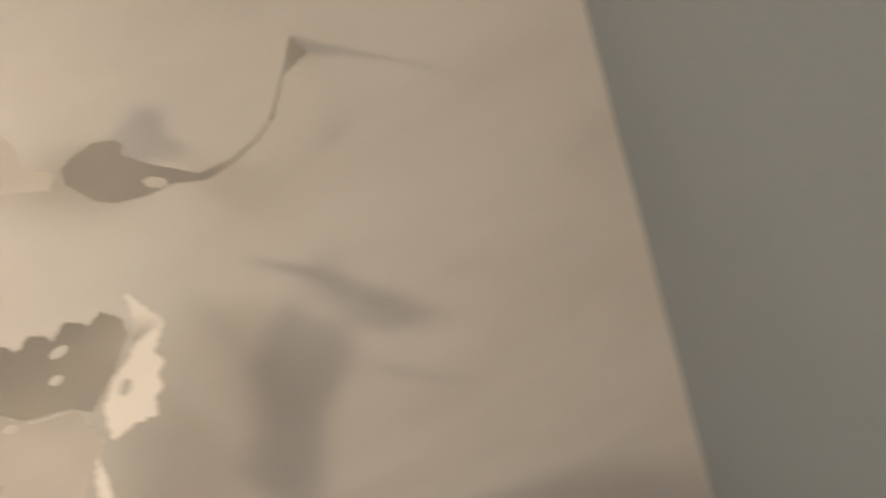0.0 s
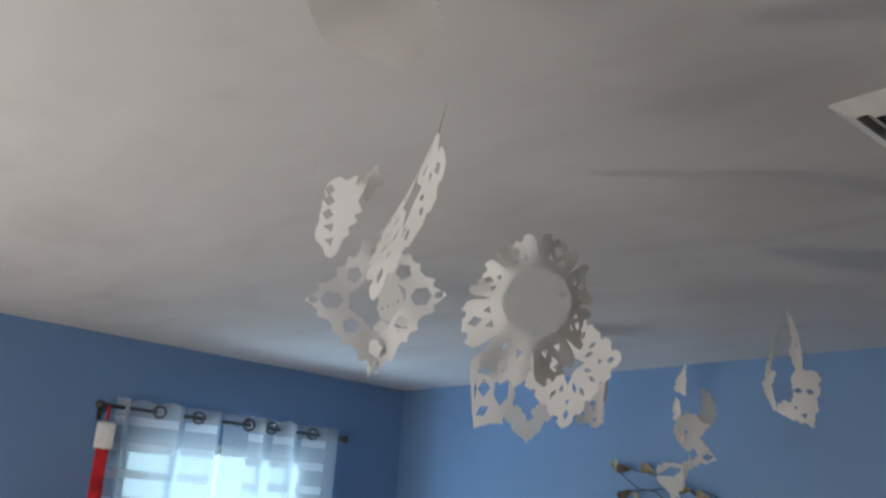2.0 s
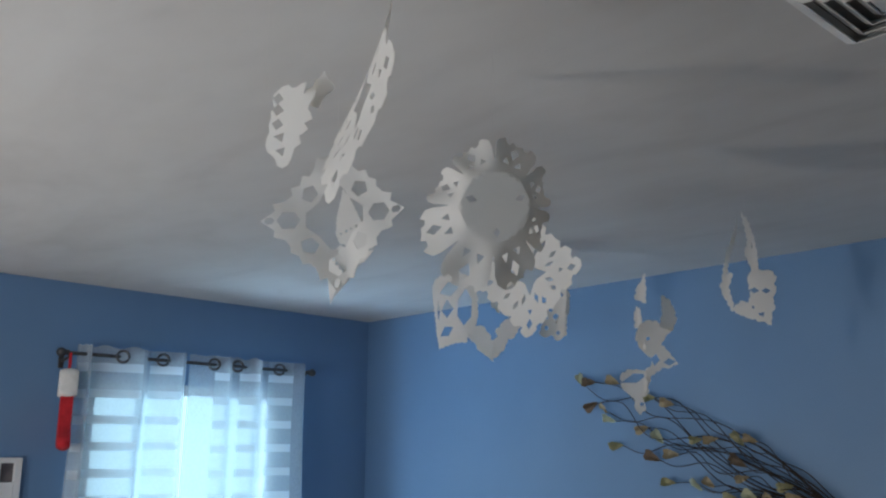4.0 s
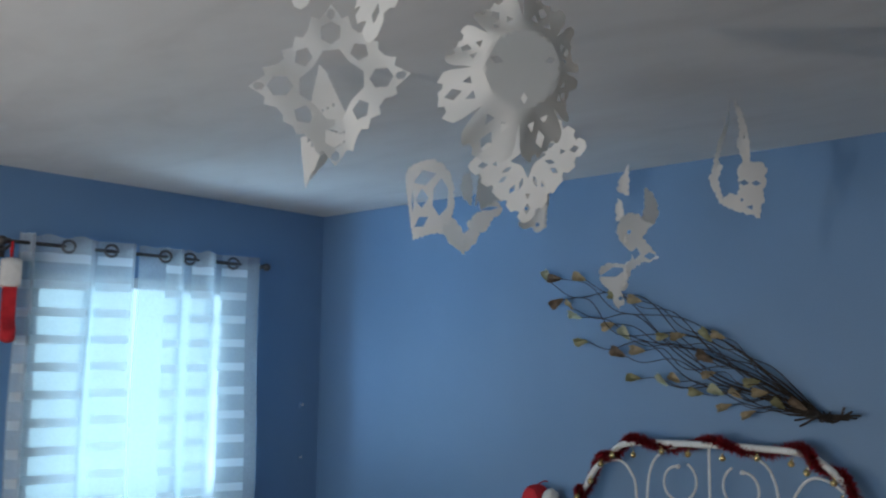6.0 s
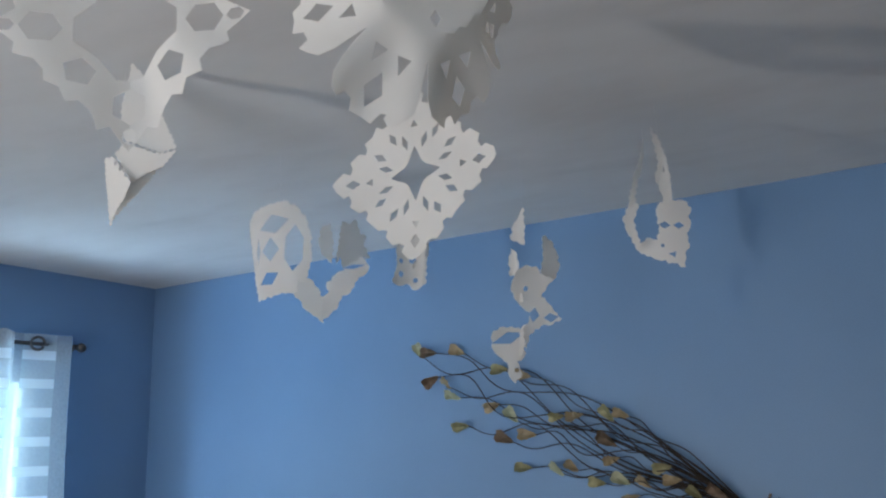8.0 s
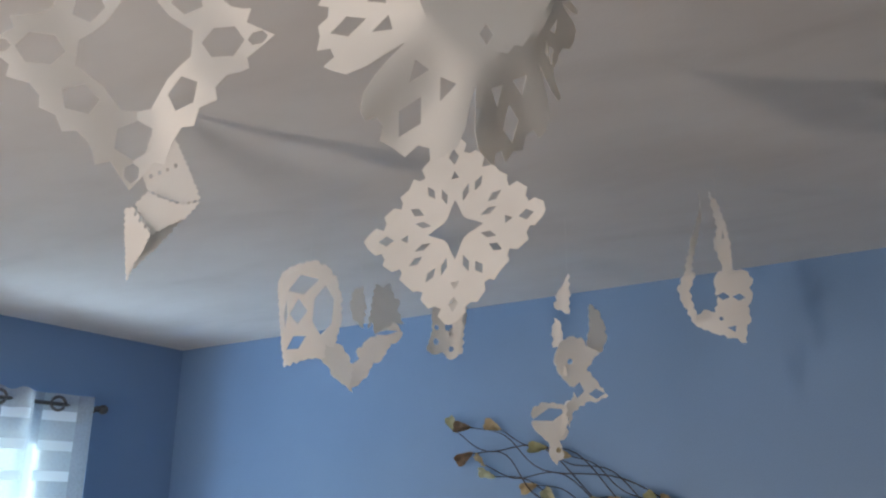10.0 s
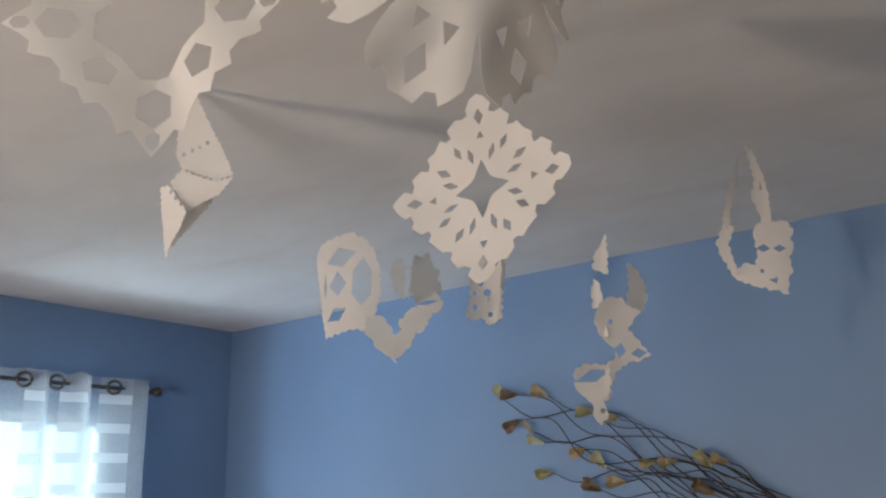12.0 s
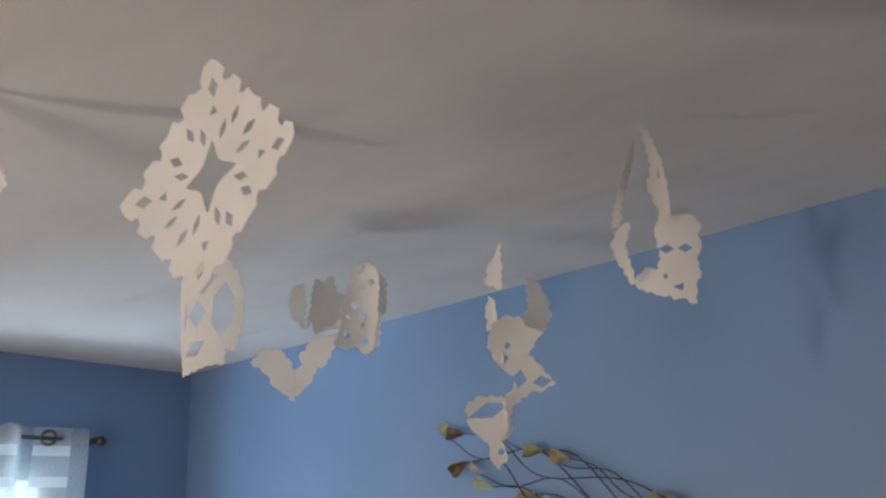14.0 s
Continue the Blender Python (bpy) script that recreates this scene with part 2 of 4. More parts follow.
def build_window():
    w = tagged(thing("window_1", (0, 0, 0), "white double-hung window behind a sheer curtain", "window"), kind="structure")
    y0, y1, z0, z1 = W1
    part("window_frame", boxes(((-0.12, y0, z0), (-0.02, y0 + 0.05, z1)), ((-0.12, y1 - 0.05, z0), (-0.02, y1, z1)),
                               ((-0.12, y0 + 0.05, z1 - 0.05), (-0.02, y1 - 0.05, z1)), ((-0.12, y0 + 0.05, z0), (-0.02, y1 - 0.05, z0 + 0.05)), bevel=0.004), TRIM, w)
    mid = (z0 + z1) / 2 - 0.46
    part("meeting_rail", boxes(((-0.10, y0 + 0.05, mid - 0.012), (-0.05, y1 - 0.05, mid + 0.012)), bevel=0.003), TRIM, w)
    for a, b in ((z0 + 0.05, mid - 0.02), (mid + 0.02, z1 - 0.05)):
        pane = part("pane", boxes(((-0.086, y0 + 0.05, a), (-0.082, y1 - 0.05, b))), glass(), w)
        pane.visible_shadow = False
    part("window_sill", boxes(((-0.02, y0 - 0.04, z0 - 0.03), (0.045, y1 + 0.04, z0)), bevel=0.004), TRIM, w)


build_window()
# unseen rear opening, there only to house the key and fill lamps
w2 = tagged(thing("rear_light_opening", (0, 0, 0), "unseen opening in the rear wall added for the lights", "window"), kind="structure")
part("window_frame", boxes(((W2[0], -4.70, W2[2]), (W2[0] + 0.04, -4.62, W2[3])), ((W2[1] - 0.04, -4.70, W2[2]), (W2[1], -4.62, W2[3]))), TRIM, w2)

# ---- curtain, rod and stocking ----


def cloth_panel(folds, top, low):
    """Stepped pleats, each (from, to, patch from, patch to): the cloth swings forward, then doubles back behind the next one."""
    bm = bmesh.new()
    uv = bm.loops.layers.uv.new("UVMap")
    prof = []
    for n, (y0, y1, a, b) in enumerate(folds):
        for k in range(16):
            u = k / 15
            x = 0.078 + 0.048 * (u * u * (3 - 2 * u)) + 0.003 * math.sin(7 * u + n)
            c = 0.215 * n + (-0.05 * (1 - u / a) if u < a else 0.159 * (u - a) / (b - a) if u < b else 0.159 + 0.05 * (u - b) / max(0.02, 1 - b))
            prof.append((x, y0 - 0.010 * (n > 0) + (y1 - y0 + 0.010 * (n > 0)) * u, c, n))
        prof.append((0.122, y1 + 0.003, c + 0.004, n))
        if n < len(folds) - 1:
            prof.append((0.100, y1 - 0.002, c + 0.008, n))
    rows, grid = 18, []
    for j in range(rows + 1):
        v = j / rows
        z = top + (low - top) * v
        row = []
        for i, (x, y, c, n) in enumerate(prof):
            sway = 0.010 * v * math.sin(2.6 * n + 3.0 * v) + 0.022 * v * (y + 1.11)
            row.append(bm.verts.new((x + 0.006 * math.sin(5 * v + 1.7 * n + 9 * y), y + sway + 0.0035 * math.sin(11 * v + n), z + (0.007 * math.sin(0.9 * i) * math.sin(1.3 * n + 0.4) if j == 0 else 0))))
        grid.append(row)
    for j in range(rows):
        for i in range(len(prof) - 1):
            f = bm.faces.new((grid[j][i], grid[j][i + 1], grid[j + 1][i + 1], grid[j + 1][i]))
            for lo, (a, b) in zip(f.loops, ((i, j), (i + 1, j), (i + 1, j + 1), (i, j + 1))):
                lo[uv].uv = (prof[a][2], 3.0 - (top + (low - top) * b / rows) + 0.006 * prof[a][3])
    return bm


def ring(bm, centre, axis, big, small, n=22, k=8):
    m = Vector(axis).to_track_quat("Z", "Y").to_matrix().to_4x4()
    pts = [Vector(centre) + m @ Vector((big * math.cos(i * math.tau / n), big * math.sin(i * math.tau / n), 0)) for i in range(n)]
    return tube(bm, pts, small, k, True)


def ball(bm, centre, r, squash=(1, 1, 1), seg=14):
    res = bmesh.ops.create_uvsphere(bm, u_segments=seg, v_segments=seg // 2 + 2, radius=r)
    for v in res["verts"]:
        v.co = Vector(centre) + Vector([v.co[i] * squash[i] for i in range(3)])
    return bm


ROD_Z, ROD_X = 2.110, 0.10
PLEATS = [([(-1.700, -1.652, 0.10, 0.80), (-1.652, -1.400, 0.06, 0.97), (-1.400, -1.198, 0.25, 0.95)], (-1.507, -1.312)),
          ([(-1.160, -0.950, 0.62, 0.97), (-0.950, -0.785, 0.40, 0.98), (-0.785, -0.516, 0.30, 0.75)], (-1.044, -0.915, -0.670))]
for folds, eyes in PLEATS:
    c = thing("curtain", (0, 0, 0), "white sheer curtain panel with woven rectangles on metal grommets", "curtain", "sheer curtain panels")
    part("cloth", cloth_panel(folds, ROD_Z + 0.042, 0.35), SHEER, c, smooth=True)
    for gy in eyes:
        part("grommet", ring(bmesh.new(), (0.118, gy, ROD_Z), (1.0, -0.45, 0), 0.026, 0.006), ROD, c, "dark metal grommet ring", True)
rod = thing("curtain_rod", (0, 0, 0), "thin dark metal curtain rod with ball finials", "curtain rod")
part("pole", tube(bmesh.new(), [(ROD_X, -1.765, ROD_Z), (ROD_X, -0.468, ROD_Z)], 0.008, 12), ROD, rod, smooth=True)
for y, s in ((-1.778, -1), (-0.455, 1)):
    bm = ball(bmesh.new(), (ROD_X, y, ROD_Z), 0.02, (1, 1.1, 1))
    tube(bm, [(ROD_X, y - s * 0.032, ROD_Z), (ROD_X, y - s * 0.014, ROD_Z)], 0.012, 12)
    part("finial", bm, ROD, rod, smooth=True)
for y in (-1.74, -0.495):
    bm = tube(bmesh.new(), [(0.0, y, ROD_Z - 0.03), (0.05, y, ROD_Z - 0.025), (ROD_X, y, ROD_Z - 0.012)], 0.006, 8)
    box(bm, (0.0, y - 0.012, ROD_Z - 0.06), (0.006, y + 0.012, ROD_Z), 0.002)
    part("bracket", bm, ROD, rod)


def outline_solid(pts, thick, axis_map, puff=0.4):
    """A soft pillow-like solid from a closed outline."""
    bm = bmesh.new()
    cx, cy = sum(p[0] for p in pts) / len(pts), sum(p[1] for p in pts) / len(pts)
    layers = []
    for h, k in ((-1, 0.72), (-0.55, 0.94), (0, 1.0), (0.55, 0.94), (1, 0.72)):
        layers.append([bm.verts.new(axis_map(cx + (x - cx) * (1 - puff * (1 - k)), cy + (y - cy) * (1 - puff * (1 - k)), h * thick / 2)) for x, y in pts])
    n = len(pts)
    for a, b in zip(layers, layers[1:]):
        for i in range(n):
            bm.faces.new((a[i], a[(i + 1) % n], b[(i + 1) % n], b[i]))
    bm.faces.new(layers[0])
    bm.faces.new(layers[-1])
    return bm


def build_stocking():
    st = thing("christmas_stocking", (0.105, -1.738, 2.085), "red felt christmas stocking with white plush cuff hanging on the rod", "stocking")
    turn = Matrix.Rotation(radians(-18), 4, "Z")
    amap = lambda a, b, c: turn @ Vector((a, c, b))
    leg = [(-0.045, -0.12), (0.045, -0.12), (0.042, -0.25), (0.05, -0.29), (0.085, -0.322), (0.12, -0.345), (0.125, -0.378),
           (0.09, -0.395), (0.03, -0.39), (-0.03, -0.378), (-0.048, -0.345), (-0.046, -0.25)]
    part("leg", outline_solid([(p.x, p.y) for p in smooth_line([(x, y, 0) for x, y in leg + leg[:1]], 4)[:-1]], 0.05, amap), RED, st, smooth=True)
    cuff = [(-0.062, -0.055), (0.0, -0.045), (0.058, -0.055), (0.062, -0.11), (0.056, -0.165), (0, -0.17), (-0.056, -0.165), (-0.064, -0.11)]
    part("cuff", outline_solid([(p.x, p.y) for p in smooth_line([(x, y, 0) for x, y in cuff + cuff[:1]], 4)[:-1]], 0.075, amap), FUR, st, "white plush cuff", True)
    loop = smooth_line([(0, 0.0, -0.06), (0.012, 0.0, -0.02), (0.012, 0, 0.014), (-0.006, 0, 0.022), (-0.018, 0, 0.005), (-0.012, 0, -0.03), (0, 0, -0.06)], 5)
    part("hanging_loop", tube(bmesh.new(), [turn @ p for p in loop], 0.006, 6), RED, st)


build_stocking()

# ---- things on the window wall ----
for y0, y1, z0, z1 in ((-1.977, -1.866, 1.450, 1.660), (-2.19, -2.043, 1.450, 1.660)):
    fr = thing("picture_frame", (0, 0, 0), "small white box picture frame with a dark photograph", "picture frame", "white frames on the wall")
    part("surround", boxes(((0, y0, z0), (0.03, y0 + 0.026, z1)), ((0, y1 - 0.03, z0), (0.03, y1, z1)), ((0, y0 + 0.026, z1 - 0.022), (0.03, y1 - 0.03, z1)),
                           ((0, y0 + 0.026, z0), (0.03, y1 - 0.03, z0 + 0.11)), bevel=0.003), TRIM, fr)
    part("photograph", boxes(((0, y0 + 0.026, z0 + 0.11), (0.012, y1 - 0.03, z1 - 0.022))), PHOTO, fr, "dark photograph")
pl = thing("wooden_plaque", (0, 0, 0), "grey-brown wooden plaque below the white frames", "plaque")
part("board", boxes(((0, -2.124, 1.215), (0.02, -1.874, 1.440)), bevel=0.003), BROWN, pl)
part("batten", boxes(((0.02, -2.105, 1.235), (0.027, -1.893, 1.260)), bevel=0.002), BROWN, pl)
for z in (1.397, 1.12):
    hk = thing("wall_hook", (0, -0.125, z), "small pale curtain tie hook on the blue wall", "wall hook", "tie hooks")
    part("plate", boxes(((0, -0.009, -0.02), (0.005, 0.009, 0.02)), bevel=0.002), WALL, hk)
    part("peg", tube(bmesh.new(), [(0.004, 0, 0), (0.02, 0, 0), (0.024, 0, 0.009)], 0.003, 6), PLASTIC, hk)

# ---- ceiling fittings ----


def build_vent():
    x0, x1, y0, y1 = 3.485, 3.760, -1.905, -1.630
    v = thing("ceiling_vent", (0, 0, 0), "white louvred metal air vent in the ceiling", "air vent")
    cx, cy = (x0 + x1) / 2, (y0 + y1) / 2

    def blade(name, out, wide, drop, k):
        # one side of a square ring, its inner edge hanging lower than its outer one
        bm = bmesh.new()
        turn = Matrix.Rotation(radians(90 * k), 4, "Z")
        inn = out - wide
        pts = [(-out, -out, -0.003), (out, -out, -0.003), (inn, -inn, -drop), (-inn, -inn, -drop)]
        pts += [(x, y, z + 0.0025) for x, y, z in pts]
        vs = [bm.verts.new(Vector((cx, cy, H)) + turn @ Vector(p)) for p in pts]
        for q in ((3, 2, 1, 0), (4, 5, 6, 7), (0, 1, 5, 4), (1, 2, 6, 5), (2, 3, 7, 6), (3, 0, 4, 7)):
            bm.faces.new([vs[n] for n in q])
        part(name, bm, PLASTIC, v)

    # flat grey sheet: the shade between the slats put into its colour
    part("backing", boxes(((x0 + 0.03, y0 + 0.03, H - 0.0025), (x1 - 0.03, y1 - 0.03, H - 0.0005))), VENT_SHADE, v, "flat grey sheet standing in for the shade behind the slats")
    for k in range(4):
        blade("frame", 0.1375, 0.030, 0.022, k)
        for out in (0.105, 0.079, 0.053):
            blade("slat", out, 0.021, 0.020, k)
    part("centre_plate", boxes(((cx - 0.028, cy - 0.028, H - 0.019), (cx + 0.028, cy + 0.028, H - 0.016)), bevel=0.0015), PLASTIC, v)


build_vent()


def lathe(bm, profile, n=40):
    rings = [[bm.verts.new((r * math.cos(k * math.tau / n), r * math.sin(k * math.tau / n), z)) for k in range(n)] for r, z in profile]
    for a, b in zip(rings, rings[1:]):
        for k in range(n):
            bm.faces.new((a[k], a[(k + 1) % n], b[(k + 1) % n], b[k]))
    bm.faces.new(rings[0])
    bm.faces.new(rings[-1])
    return bm


def build_detector():
    d = thing("smoke_detector", pose(3.384, -3.248, H, 0, 0, 126), "round white plastic smoke detector on the ceiling", "smoke detector")
    part("base", lathe(bmesh.new(), [(0.070, 0), (0.070, -0.010), (0.066, -0.012)]), PLASTIC, d, smooth=False)
    part("cover", lathe(bmesh.new(), [(0.064, -0.0125), (0.064, -0.026), (0.058, -0.036), (0.048, -0.041), (0.0475, -0.0395), (0.0455, -0.0395), (0.045, -0.0425), (0.02, -0.044)]), PLASTIC, d)
    for i in range(8):
        a = (i - 3.5) * 0.0054
        slot = bmesh.new()
        quad = [(0.020, a - 0.0057), (0.034, a + 0.0043), (0.034, a + 0.0057), (0.020, a - 0.0043)]
        low, top = [[slot.verts.new((x, y, z)) for x, y in quad] for z in (-0.0443, -0.0425)]
        slot.faces.new(low)
        slot.faces.new(top[::-1])
        for k in range(4):
            slot.faces.new((low[k - 1], low[k], top[k], top[k - 1]))
        part("grille_slot", slot, DARK, d)
    part("test_button", lathe(bmesh.new(), [(0.008, -0.0440), (0.008, -0.0465), (0.006, -0.0475)], 16), PLASTIC, d)
    for a in (-0.022, -0.006):
        part("printed_mark", boxes(((-0.026, a - 0.005, -0.0452), (-0.022, a + 0.005, -0.0440))), MARK, d)


build_detector()

# ---- metal branch on the bed wall ----
# leaves: across, up, and which of the four colours
LEAF = [(1.59, 1.99, 3), (1.65, 2.00, 2), (1.77, 1.99, 0), (1.66, 1.91, 2), (1.71, 1.87, 0), (1.75, 1.83, 3), (1.78, 1.73, 1), (1.91, 1.80, 0),
        (1.95, 1.92, 1), (2.04, 1.89, 0), (1.98, 1.74, 3), (2.05, 1.69, 0), (1.96, 1.67, 2), (2.03, 1.58, 1), (2.16, 1.75, 1), (2.23, 1.75, 0),
        (2.34, 1.73, 1), (2.39, 1.74, 0), (2.34, 1.65, 2), (2.35, 1.61, 0), (2.15, 1.56, 3), (2.20, 1.57, 0), (2.30, 1.53, 1), (2.38, 1.53, 3),
        (2.45, 1.52, 0), (2.52, 1.58, 1), (2.55, 1.54, 0), (2.41, 1.49, 0), (2.50, 1.47, 0), (2.61, 1.49, 1), (2.69, 1.49, 2)]


def leaf_mesh(rng, size):
    """A folded wedge-shaped metal leaf, narrow at the stem and blunt at its end."""
    bm = bmesh.new()
    n, rows = 8, []
    for i in range(n + 1):
        t = i / n
        wdt = size * 0.40 * (0.10 + 0.90 * t ** 0.75) * (1 if t < 0.8 else 1 - 2.2 * (t - 0.8)) * rng.uniform(0.94, 1.06)
        cup = rng.uniform(0.25, 0.5)
        rows.append([bm.verts.new((size * (t - 0.1), s * wdt, abs(s) * wdt * cup + 0.18 * size * t * t + 0.004 * rng.uniform(-1, 1))) for s in (-1, -0.5, 0, 0.5, 1)])
    for a, b in zip(rows, rows[1:]):
        for k in range(4):
            bm.faces.new((a[k], a[k + 1], b[k + 1], b[k]))
    bmesh.ops.solidify(bm, geom=bm.faces[:], thickness=0.0012)
    return bm


def build_branch():
    rng = random.Random(5)
    b = thing("metal_branch", (0, 0, 0), "dark metal branch wall sculpture with tan and olive leaves", "wall art")
    tie = Vector((2.742, -0.028, 1.462))
    for i, (x, z, c) in enumerate(LEAF):
        end = Vector((x, -0.03 - 0.012 * rng.random(), z))
        run = tie - end
        side = Vector((-run.z, 0, run.x)).normalized()
        L = run.length
        wob = rng.uniform(0.02, 0.05) * L * (1 if i % 2 else -1)
        keys = [end]
        for t, k in ((0.12, 0.5), (0.28, -0.9), (0.5, 1.0), (0.72, 0.9), (0.88, 0.25)):
            keys.append(end + run * t + side * (wob * k * rng.uniform(0.6, 1.3)) + Vector((0, rng.uniform(-0.012, 0.008), 0)))
        bow = Vector((0.0, 0, 0.06 * L * (1 - abs(z - 1.75))))
        keys = [p + bow * math.sin(math.pi * k / 6) * 0.6 for k, p in enumerate(keys)] + [tie + Vector((0, rng.uniform(-0.01, 0.01), rng.uniform(-0.012, 0.012)))]
        part("stem", tube(bmesh.new(), smooth_line(keys, 6), lambda t: 0.0017 + 0.0011 * t, 6), TWIG, b)
        size = rng.uniform(0.050, 0.066) * (1.25 if c == 2 else 1.0)
        ob = part("leaf", leaf_mesh(rng, size), LEAVES[c], b, ("tan", "olive", "brown", "pale green")[c] + " metal leaf", True)
        d = (keys[0] - keys[1]).normalized()
        ang = math.atan2(d.z, d.x) + rng.uniform(-0.7, 0.7)
        face = Matrix.Rotation(radians(90), 4, "X")
        ob.matrix_local = Matrix.Translation(end + Vector((0, -0.004, 0))) @ Matrix.Rotation(-ang, 4, "Y") @ face @ Matrix.Rotation(rng.uniform(-0.6, 0.6), 4, "X")
    for i in range(5):
        a = tie + Vector((-0.16 + 0.02 * i, -0.006 * (i % 3), 0.045 - 0.02 * i))
        e = Vector((2.815 + 0.014 * i, -0.03 - 0.004 * i, (1.500, 1.458, 1.486, 1.464, 1.474)[i]))
        part("twig_end", tube(bmesh.new(), smooth_line([a, tie + Vector((0, -0.004 * i, 0.004 * (i - 2))), tie + Vector((0.05, 0, 0.004 * (i - 2))), e], 6), 0.0042, 6), TWIG, b)
    part("binding", tube(bmesh.new(), [tie + Vector((0.012 * math.sin(k * 0.9) * 0.2 + 0.004 * k - 0.02, 0.018 * math.cos(k * 1.3), 0.020 * math.sin(k * 1.3))) for k in range(16)], 0.003, 6), TWIG, b)
    part("wall_bracket", boxes(((2.685, -0.022, 1.454), (2.705, 0.0, 1.474))), TWIG, b)


build_branch()

# ---- headboard, garland and hat ----
HX, HY, LIFT = 2.34, -0.08, 0.105
ARCH = [(-0.571, -0.105), (-0.571, 0.90), (-0.552, 1.01), (-0.491, 1.115), (-0.406, 1.19), (-0.340, 1.222), (-0.170, 1.234), (0.000, 1.238),
        (0.170, 1.240), (0.340, 1.234), (0.406, 1.208), (0.491, 1.135), (0.552, 1.03), (0.571, 0.90), (0.571, -0.105)]


def arch_line(steps=6):
    return smooth_line([(HX + x, HY, z) for x, z in ARCH], steps)


def build_headboard():
    h = thing("headboard", (0, 0, LIFT), "white painted iron headboard with scrolls against the blue wall", "headboard")
    part("arch_tube", tube(bmesh.new(), arch_line(), 0.0125, 12), IRON, h, smooth=True)
    part("cross_rail", tube(bmesh.new(), [(HX - 0.57, HY, 0.62), (HX + 0.57, HY, 0.62)], 0.010, 10), IRON, h, smooth=True)
    part("centre_bar", tube(bmesh.new(), [(HX, HY, 0.62), (HX, HY, 1.236)], 0.0055, 8), IRON, h, smooth=True)
    for s in (-1, 1):
        pts = []
        for k in range(44):
            a = radians(95 + 325 * k / 43)
            r = 0.052 + 0.022 * min(1.0, k / 16)
            pts.append((HX + s * 0.944 * (0.130 - r * math.cos(a) * 1.0), HY, 1.098 + r * math.sin(a)))
        pts.reverse()
        sc = part("scroll", tube(bmesh.new(), pts, 0.0048, 8), IRON, h, smooth=True)
        part("scroll_tip", ball(bmesh.new(), pts[-1], 0.009), IRON, sc, smooth=True)
        part("scroll", tube(bmesh.new(), smooth_line([(HX + s * 0.944 * 0.29, HY, 0.62), (HX + s * 0.944 * 0.275, HY, 1.03), (HX + s * 0.944 * 0.25, HY, 1.15), (HX + s * 0.944 * 0.20, HY, 1.20), (HX + s * 0.944 * 0.14, HY, 1.222)], 7), 0.0052, 8), IRON, h, smooth=True)
        part("scroll", tube(bmesh.new(), smooth_line([(HX + s * 0.944 * 0.32, HY, 0.62), (HX + s * 0.944 * 0.325, HY, 1.02), (HX + s * 0.944 * 0.35, HY, 1.11), (HX + s * 0.944 * 0.40, HY, 1.152), (HX + s * 0.944 * 0.46, HY, 1.145), (HX + s * 0.944 * 0.51, HY, 1.115)], 7), 0.0052, 8), IRON, h, smooth=True)


build_headboard()


def build_garland():
    rng = random.Random(9)
    g = thing("tinsel_garland", (0, 0, LIFT), "red tinsel garland with gold bells wound round the headboard", "garland")
    line = [p for p in arch_line(14) if p.z > 0.86]
    bm = bmesh.new()
    n = len(line)
    for i in range(19000):
        t = rng.random() * (n - 1)
        k = int(t)
        p = line[k].lerp(line[min(k + 1, n - 1)], t - k)
        turn = t / n * math.tau * 6.2 + 0.8
        lump = 0.5 + 0.5 * math.sin(turn)
        if rng.random() > 0.36 + 0.9 * lump:
            continue
        c = p + Vector((0, 0.016 * math.cos(turn), 0.020 * math.sin(turn)))
        d = Vector((rng.gauss(0, 1), rng.gauss(0, 0.8), rng.gauss(0, 1))).normalized()
        ln = rng.uniform(0.013, 0.036)
        w = d.cross(Vector((rng.gauss(0, 1), rng.gauss(0, 1), rng.gauss(0, 1)))).normalized() * 0.0014
        bend = Vector((0, 0, -0.004))
        vs = [bm.verts.new(q) for q in (c - w, c + w, c + d * ln * 0.6 + w, c + d * ln + bend, c + d * ln * 0.6 - w)]
        bm.faces.new(vs)
    part("tinsel", bm, TINSEL, g, "red metallic tinsel")["kind"] = "stuff"
    part("core_wire", tube(bmesh.new(), [p + Vector((0, 0.016 * math.cos(i / n * math.tau * 6.2 + 0.8), 0.016 * math.sin(i / n * math.tau * 6.2 + 0.8))) for i, p in enumerate(line)], 0.003, 5), TINSEL, g)
    for i in range(16):
        p = line[int((i + 0.6) / 16 * (n - 1))]
        c = p + Vector((rng.uniform(-0.02, 0.02), -0.03, -0.03 - 0.02 * rng.random()))
        bell = ball(bmesh.new(), c, 0.0125, (1, 1, 0.95))
        ring(bell, c + Vector((0, 0, 0.014)), (0, 1, 0), 0.004, 0.0012, 10, 5)
        tube(bell, [c + Vector((0, 0, 0.012)), p + Vector((0, -0.012, 0))], 0.001, 4)
        part("bell", bell, GOLD, g, "small gold bell", True)


build_garland()


